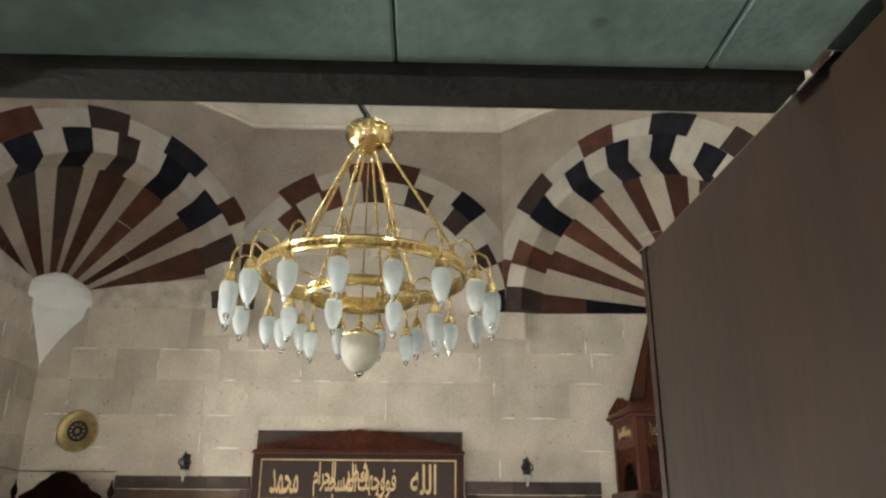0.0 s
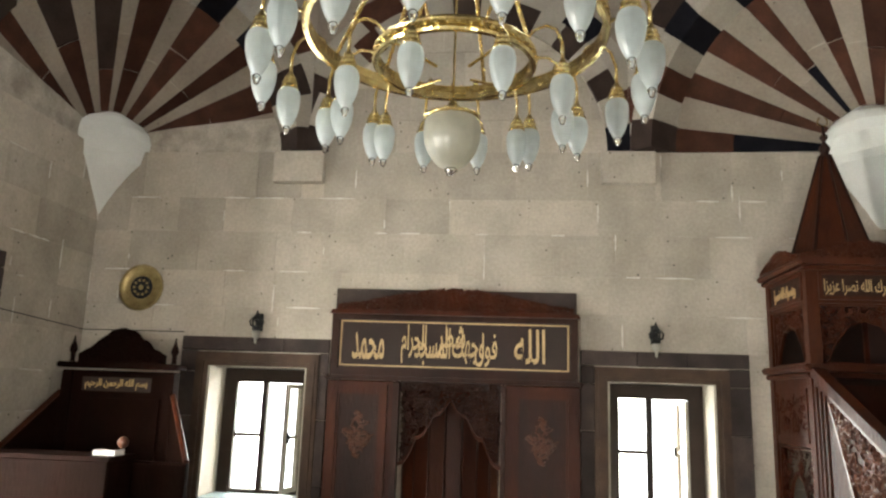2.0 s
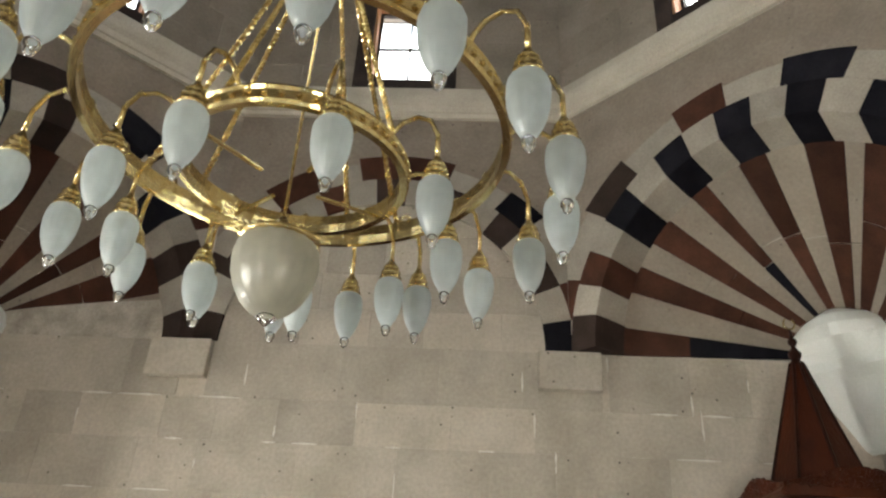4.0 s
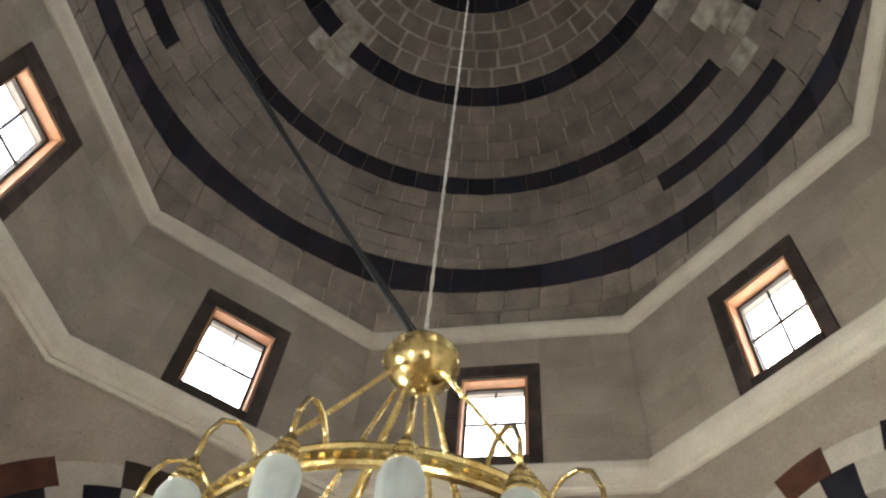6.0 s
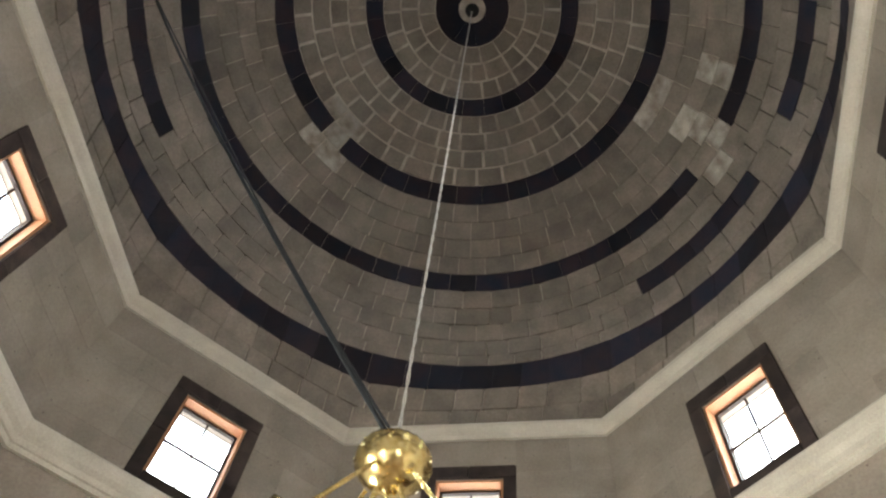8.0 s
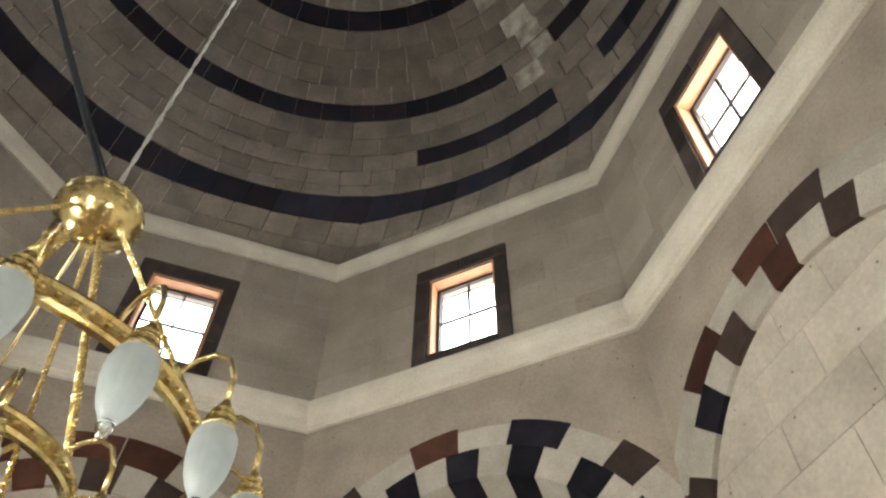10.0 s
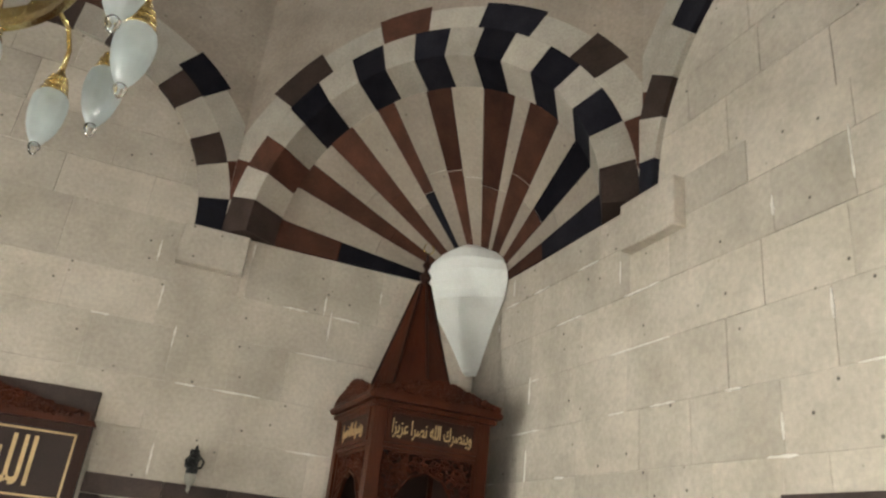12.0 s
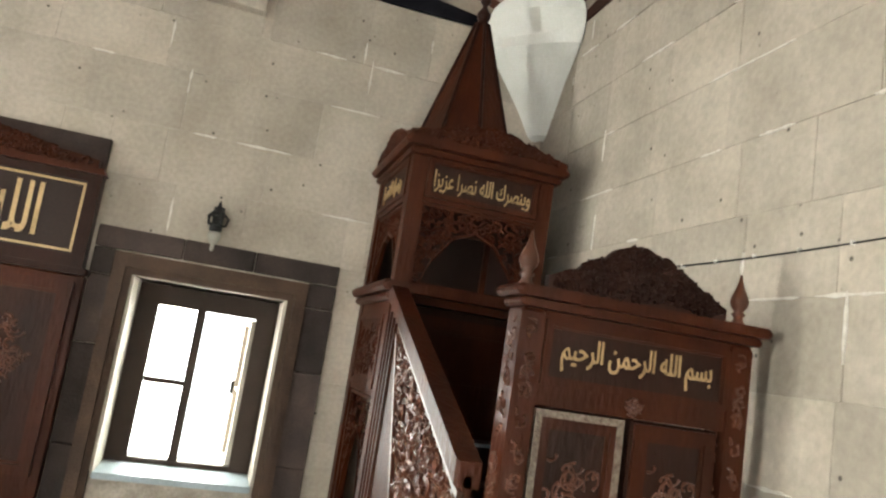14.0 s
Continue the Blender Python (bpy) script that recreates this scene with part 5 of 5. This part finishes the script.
def courses(seed, lo, hi):
    q = random.Random(seed)
    z, out = FLOOR_Z, []
    while z < Z_SPRING - 0.2:
        h = q.uniform(0.34, 0.43)
        if Z_SPRING - z - h < 0.2:
            h = Z_SPRING - z
        s, row = lo - q.uniform(0, 0.4), []
        while s < hi:
            w = q.uniform(0.42, 0.86)
            row.append((max(s, lo), min(s + w, hi)))
            s += w
        out.append((z, z + h, [r for r in row if r[1] - r[0] > 0.05]))
        z += h
    return out


def smear(g, q, s, z, along, length, holes):
    """A smear of white mortar over a joint."""
    n = 7
    up, dn = [], []
    for k in range(n + 1):
        t = (k / n - 0.5) * length
        w = 0.011 * q.uniform(0.35, 1.1) * (1 - abs(2 * k / n - 1) ** 3 * 0.8)
        p = (t, w * q.uniform(0.5, 1)), (t, -w * q.uniform(0.5, 1))
        up.append(p[0]), dn.append(p[1])
    poly = up + dn[::-1]
    if not along:
        poly = [(b, a) for a, b in poly]
    pts = [(s + a, z + b) for a, b in poly]
    if any(h[0] - 0.02 < x < h[1] + 0.02 and h[2] - 0.02 < y < h[3] + 0.02 for x, y in pts for h in holes) or max(y for _, y in pts) > Z_SPRING:
        return
    g.prism(pts, A - 0.0035, A + 0.004)


HOLES = {
    0: [(-2.76, -1.24, FLOOR_Z, 2.605), (1.22, 2.78, FLOOR_Z, 2.57), (-1.2, 1.19, 0.0, 2.88), (-1.17, 1.16, 2.86, 3.12)],
    2: [(-0.582, 0.938, FLOOR_Z, 2.682)],
    4: [DOOR_S] + [(h[0] - 0.28, h[1] + 0.28, FLOOR_Z, 2.60) for h in ADDED_WIN_S],
    6: [(-2.68, -1.12, FLOOR_Z, 3.20), (1.12, 2.68, FLOOR_Z, 3.20)],
}
CORB = {i: [(c + r * sg - 0.267, c + r * sg + 0.267, 4.222, Z_SPRING - 0.012) for sg in (-1, 1)] for i, c, r in ((0, 0.008, 1.688), (2, 0.24, 1.675), (4, 0.0, 1.69), (6, -0.1, 1.69))}
for i in (0, 2, 4, 6):
    q = random.Random(40 + i)
    sm = Geo()
    for z0, z1, row in courses(11 + i, *REACH[i]):
        for a, b in row:
            if q.random() < 0.45:
                smear(sm, q, a, q.uniform(z0 + 0.08, z1 - 0.05), False, q.uniform(0.06, 0.3), HOLES[i] + CORB[i]) if abs(a) < 3.95 else None
            if q.random() < 0.5:
                s, l = q.uniform(a, b), q.uniform(0.08, 0.42)
                if abs(s) < 3.6:
                    smear(sm, q, s, z0, True, l, HOLES[i] + CORB[i])
            for r in rects_minus((a + 0.0013, b - 0.0013, z0 + 0.0013, z1 - 0.0013), HOLES[i] + CORB[i]):
                put("stone_block", Geo().box(r[0], r[1], A + 0.003 - 0.003 * q.random(), A + 0.03, r[2], r[3], 0.002).mesh("stone_block", CREAM), WALLS[i], None)
    ob = put("mortar_smears", sm.mesh("mortar_smears", WHITEMORTAR), WALLS[i], label="smears of white mortar")
    tagged(ob, kind="stuff")
    for a, b, c, d in CORB[i]:
        put("corbel", Geo().box(a, b, A - 0.085, A + 0.02, c, d, 0.008).mesh("corbel", CREAM), WALLS[i], label="plain projecting stone corbel")
    # stones inside the blind arch
    z = Z_SPRING
    while z < Z_SPRING + IN[1]:
        h = q.uniform(0.34, 0.43)
        s = -1.5 - q.uniform(0, 0.3)
        while s < 1.5:
            w = q.uniform(0.45, 0.85)
            poly = [(s + 0.002, z + 0.002), (s + w - 0.002, z + 0.002), (s + w - 0.002, z + h - 0.002), (s + 0.002, z + h - 0.002)]
            for k in range(24):
                th = math.pi * (k + 0.5) / 24
                nx, nz = math.cos(th) / IN[0], math.sin(th) / IN[1]
                poly = clip(poly, nx, nz, 1.02 + nz * Z_SPRING)
                if len(poly) < 3:
                    break
            if len(poly) >= 3:
                put("stone_block", Geo().prism([(x + MIDDLE[i], y) for x, y in poly], A + 0.03, A + 0.06, 0.002).mesh("stone_block", CREAM), WALLS[i])
            s += w
        z += h

# arches of two rings of coloured stones
PICK = [VBLACK, VBROWN, VRED]


def voussoir(t0, t1, lo, hi, d0, d1, gap=0.0022, lim=None, back=None):
    """A wedge stone between two half ellipses; back is the inner ellipse at its far side."""
    n = 4
    g0 = gap / hi[0]
    ts = [t0 + g0 + (t1 - t0 - 2 * g0) * k / n for k in range(n + 1)]
    quads = []
    for a, b in zip(ts, ts[1:]):
        poly = [arc(lo, a), arc(hi, a), arc(hi, b), arc(lo, b)]
        if lim:
            poly = clip(clip(poly, 1, 0, lim), -1, 0, lim)
        quads.append(poly)
    g = Geo()
    if lim:
        for p in quads:
            if len(p) > 2:
                g.prism(p, d0, d1)
        return g
    poly = [arc(lo, t) for t in ts] + [arc(hi, t) for t in reversed(ts)]
    m = len(poly)
    far = [arc(back or lo, t) for t in ts] + [arc(hi, t) for t in reversed(ts)]
    v = [(x, d0, z) for x, z in poly] + [(x, d1, z) for x, z in far]
    f = [(k, k + 1, m - 2 - k, m - 1 - k) for k in range(n)]
    f += [(m + k + 1, m + k, 2 * m - 1 - k, 2 * m - 2 - k) for k in range(n)]
    f += [(k, m + k, m + (k + 1) % m, (k + 1) % m) for k in range(m)]
    return g.add(v, f)


# dark stones of the outer ring, in degrees from the spring on the right
HOOD = {True: [(8, 22), (43, 55), (73, 88), (88.4, 101), (114, 129), (152, 166)], False: [(8, 21), (36, 46), (60, 76), (91, 105), (122, 138), (158, 170)]}
for i in range(8):
    q = random.Random(60 + i)
    flat = i % 2 == 0
    n = 17
    here = Matrix.Translation((MIDDLE[i], 0, 0))
    lim = (ends(i)[1] - ends(i)[0]) / 2 - 0.002
    cuts = [math.pi * k / n for k in range(n + 1)]
    cuts = [c if k in (0, n) else c + q.uniform(-0.12, 0.12) * math.pi / n for k, c in enumerate(cuts)]
    for k in range(n):
        up = math.sin(math.pi * (k + 0.5) / n)
        if k % 2:
            m = VCREAM
        elif flat:
            m = q.choices(PICK, (1.2, 3, 2))[0]
        else:
            m = q.choices(PICK, (6 * up + 0.2, 1.4, 0.2 + 0.8 * (1 - up)))[0]
        d0 = A - (0.018 if flat else 0.004) * (0.8 + 0.2 * q.random())
        put("voussoir", voussoir(cuts[k], cuts[k + 1], IN, MID, d0, A + (0.07 if flat else 0.36), back=None if flat else SOFFIT).mesh("voussoir", m), trompes[i], here)
    edges, at = [], 0.0
    for lo, hi in HOOD[flat]:
        if lo - at > 1:
            m = max(1, round((lo - at) / 17))
            edges += [(at + (lo - at) * k / m, at + (lo - at) * (k + 1) / m, False) for k in range(m)]
        edges.append((lo, hi, True))
        at = hi
    edges.append((at, 180, False))
    for lo, hi, dark in edges:
        m = VCREAM if not dark else (VBLACK if not flat and 55 < lo < 70 else q.choices(PICK, (1.2, 2.5, 4))[0])
        out = 1.0 + q.uniform(-0.008, 0.012) if dark else 0.975
        g = voussoir(radians(lo), radians(hi), (MID[0] + 0.004, MID[1] + 0.004), (OUTR[0] * out, OUTR[1] * out), A - 0.0015 * q.random(), A + 0.03, lim=lim)
        if g.v:
            put("voussoir", g.mesh("voussoir", m), trompes[i], here)

# ribbed corner squinches
for i in (1, 3, 5, 7):
    q = random.Random(80 + i)
    n = 17
    here = Matrix.Translation((MIDDLE[i], 0, 0))
    cuts = [math.pi * k / n for k in range(n + 1)]
    cuts = [c if k in (0, n) else c + q.uniform(-0.3, 0.3) * math.pi / n for k, c in enumerate(cuts)]
    for k in range(n):
        t0, t1 = cuts[k] + 0.0015, cuts[k + 1] - 0.0015
        dark = k % 2 == 0
        split = q.uniform(0.5, 0.72)
        for a, b in ((0.16, split - 0.002), (split + 0.002, 1.0)):
            # pale ribs take the dimmed tuff: the hollow's shade is put into their colour
            m = (VRED if q.random() < 0.88 else q.choice((VBROWN, VBLACK))) if dark else DIMTUFF
            lift = 0.004 * q.random()
            v = []
            for dl in (lift, lift + 0.028):
                for kk in (a, b):
                    for t in (t0, (t0 + t1) / 2, t1):
                        v.append(fan_point(t, kk, dl))
            f = [(0, 1, 4, 3), (1, 2, 5, 4), (6, 9, 10, 7), (7, 10, 11, 8), (0, 6, 7, 1), (1, 7, 8, 2), (3, 4, 10, 9), (4, 5, 11, 10), (0, 3, 9, 6), (2, 8, 11, 5)]
            put("squinch_stone", me("squinch_stone", v, f, m), trompes[i], here)
    # white plaster cap in the corner
    prof = [(3.80, 0.07, 0.0), (3.83, 0.11, 0.01), (3.97, 0.19, 0.02), (4.15, 0.31, 0.04), (4.34, 0.45, 0.05), (4.42, 0.53, 0.05), (4.50, 0.555, 0.03), (4.58, 0.56, 0.06), (4.66, 0.55, 0.10), (4.76, 0.50, 0.13), (4.86, 0.40, 0.14), (4.94, 0.24, 0.12), (4.985, 0.06, 0.05)]
    v, f = [], []
    m = 10
    for z, u, bulge in prof:
        for k in range(m + 1):
            t = k / m
            s = (t - 0.5) * 2 * u / math.sqrt(2)
            dd = APEX_D - u / math.sqrt(2) - bulge * math.sin(math.pi * t) - 0.01 + 0.012 * math.sin(5 * t + z * 7)
            if z > Z_SPRING:
                dd -= 0.25 * (z - Z_SPRING)
            v.append((s, dd, z))
    for j in range(len(prof) - 1):
        for k in range(m):
            f.append((j * (m + 1) + k, j * (m + 1) + k + 1, (j + 1) * (m + 1) + k + 1, (j + 1) * (m + 1) + k))
    nb = len(v)
    v += [(s, dd + 0.02, z) for s, dd, z in v[:nb]]
    f += [tuple(reversed([x + nb for x in p])) for p in f]
    put("plaster_cap", me("plaster_cap", v, f, WHITE), trompes[i], here, label="white plaster cap filling the squinch corner")

# drum walls in courses of ashlar
for i in range(8):
    q = random.Random(120 + i)
    z = Z_DRUM - 0.02
    while z < Z_UP:
        h = q.uniform(0.33, 0.44)
        zt = Z_UP + 0.01 if Z_UP - z - h < 0.2 else z + h
        s, lim = ends(i)
        while s < lim - 0.01:
            w = q.uniform(0.45, 0.85)
            e = lim if lim - s - w < 0.25 else s + w
            for r in rects_minus((s + 0.0012, e - 0.0012, z + 0.0012, zt - 0.0012), [(DRUM_WIN[i] + DW[0] - 0.16, DRUM_WIN[i] + DW[1] + 0.15, DW[2] - 0.14, DW[3] + 0.19)]):
                # same stone as the walls below, darkened for the drum's weaker light
                put("stone_block", Geo().box(r[0], r[1], A + 0.006 - 0.002 * q.random(), A + 0.02, r[2], r[3], 0.0015).mesh("stone_block", DIMTUFF), drums[i])
            s = e
        z = zt
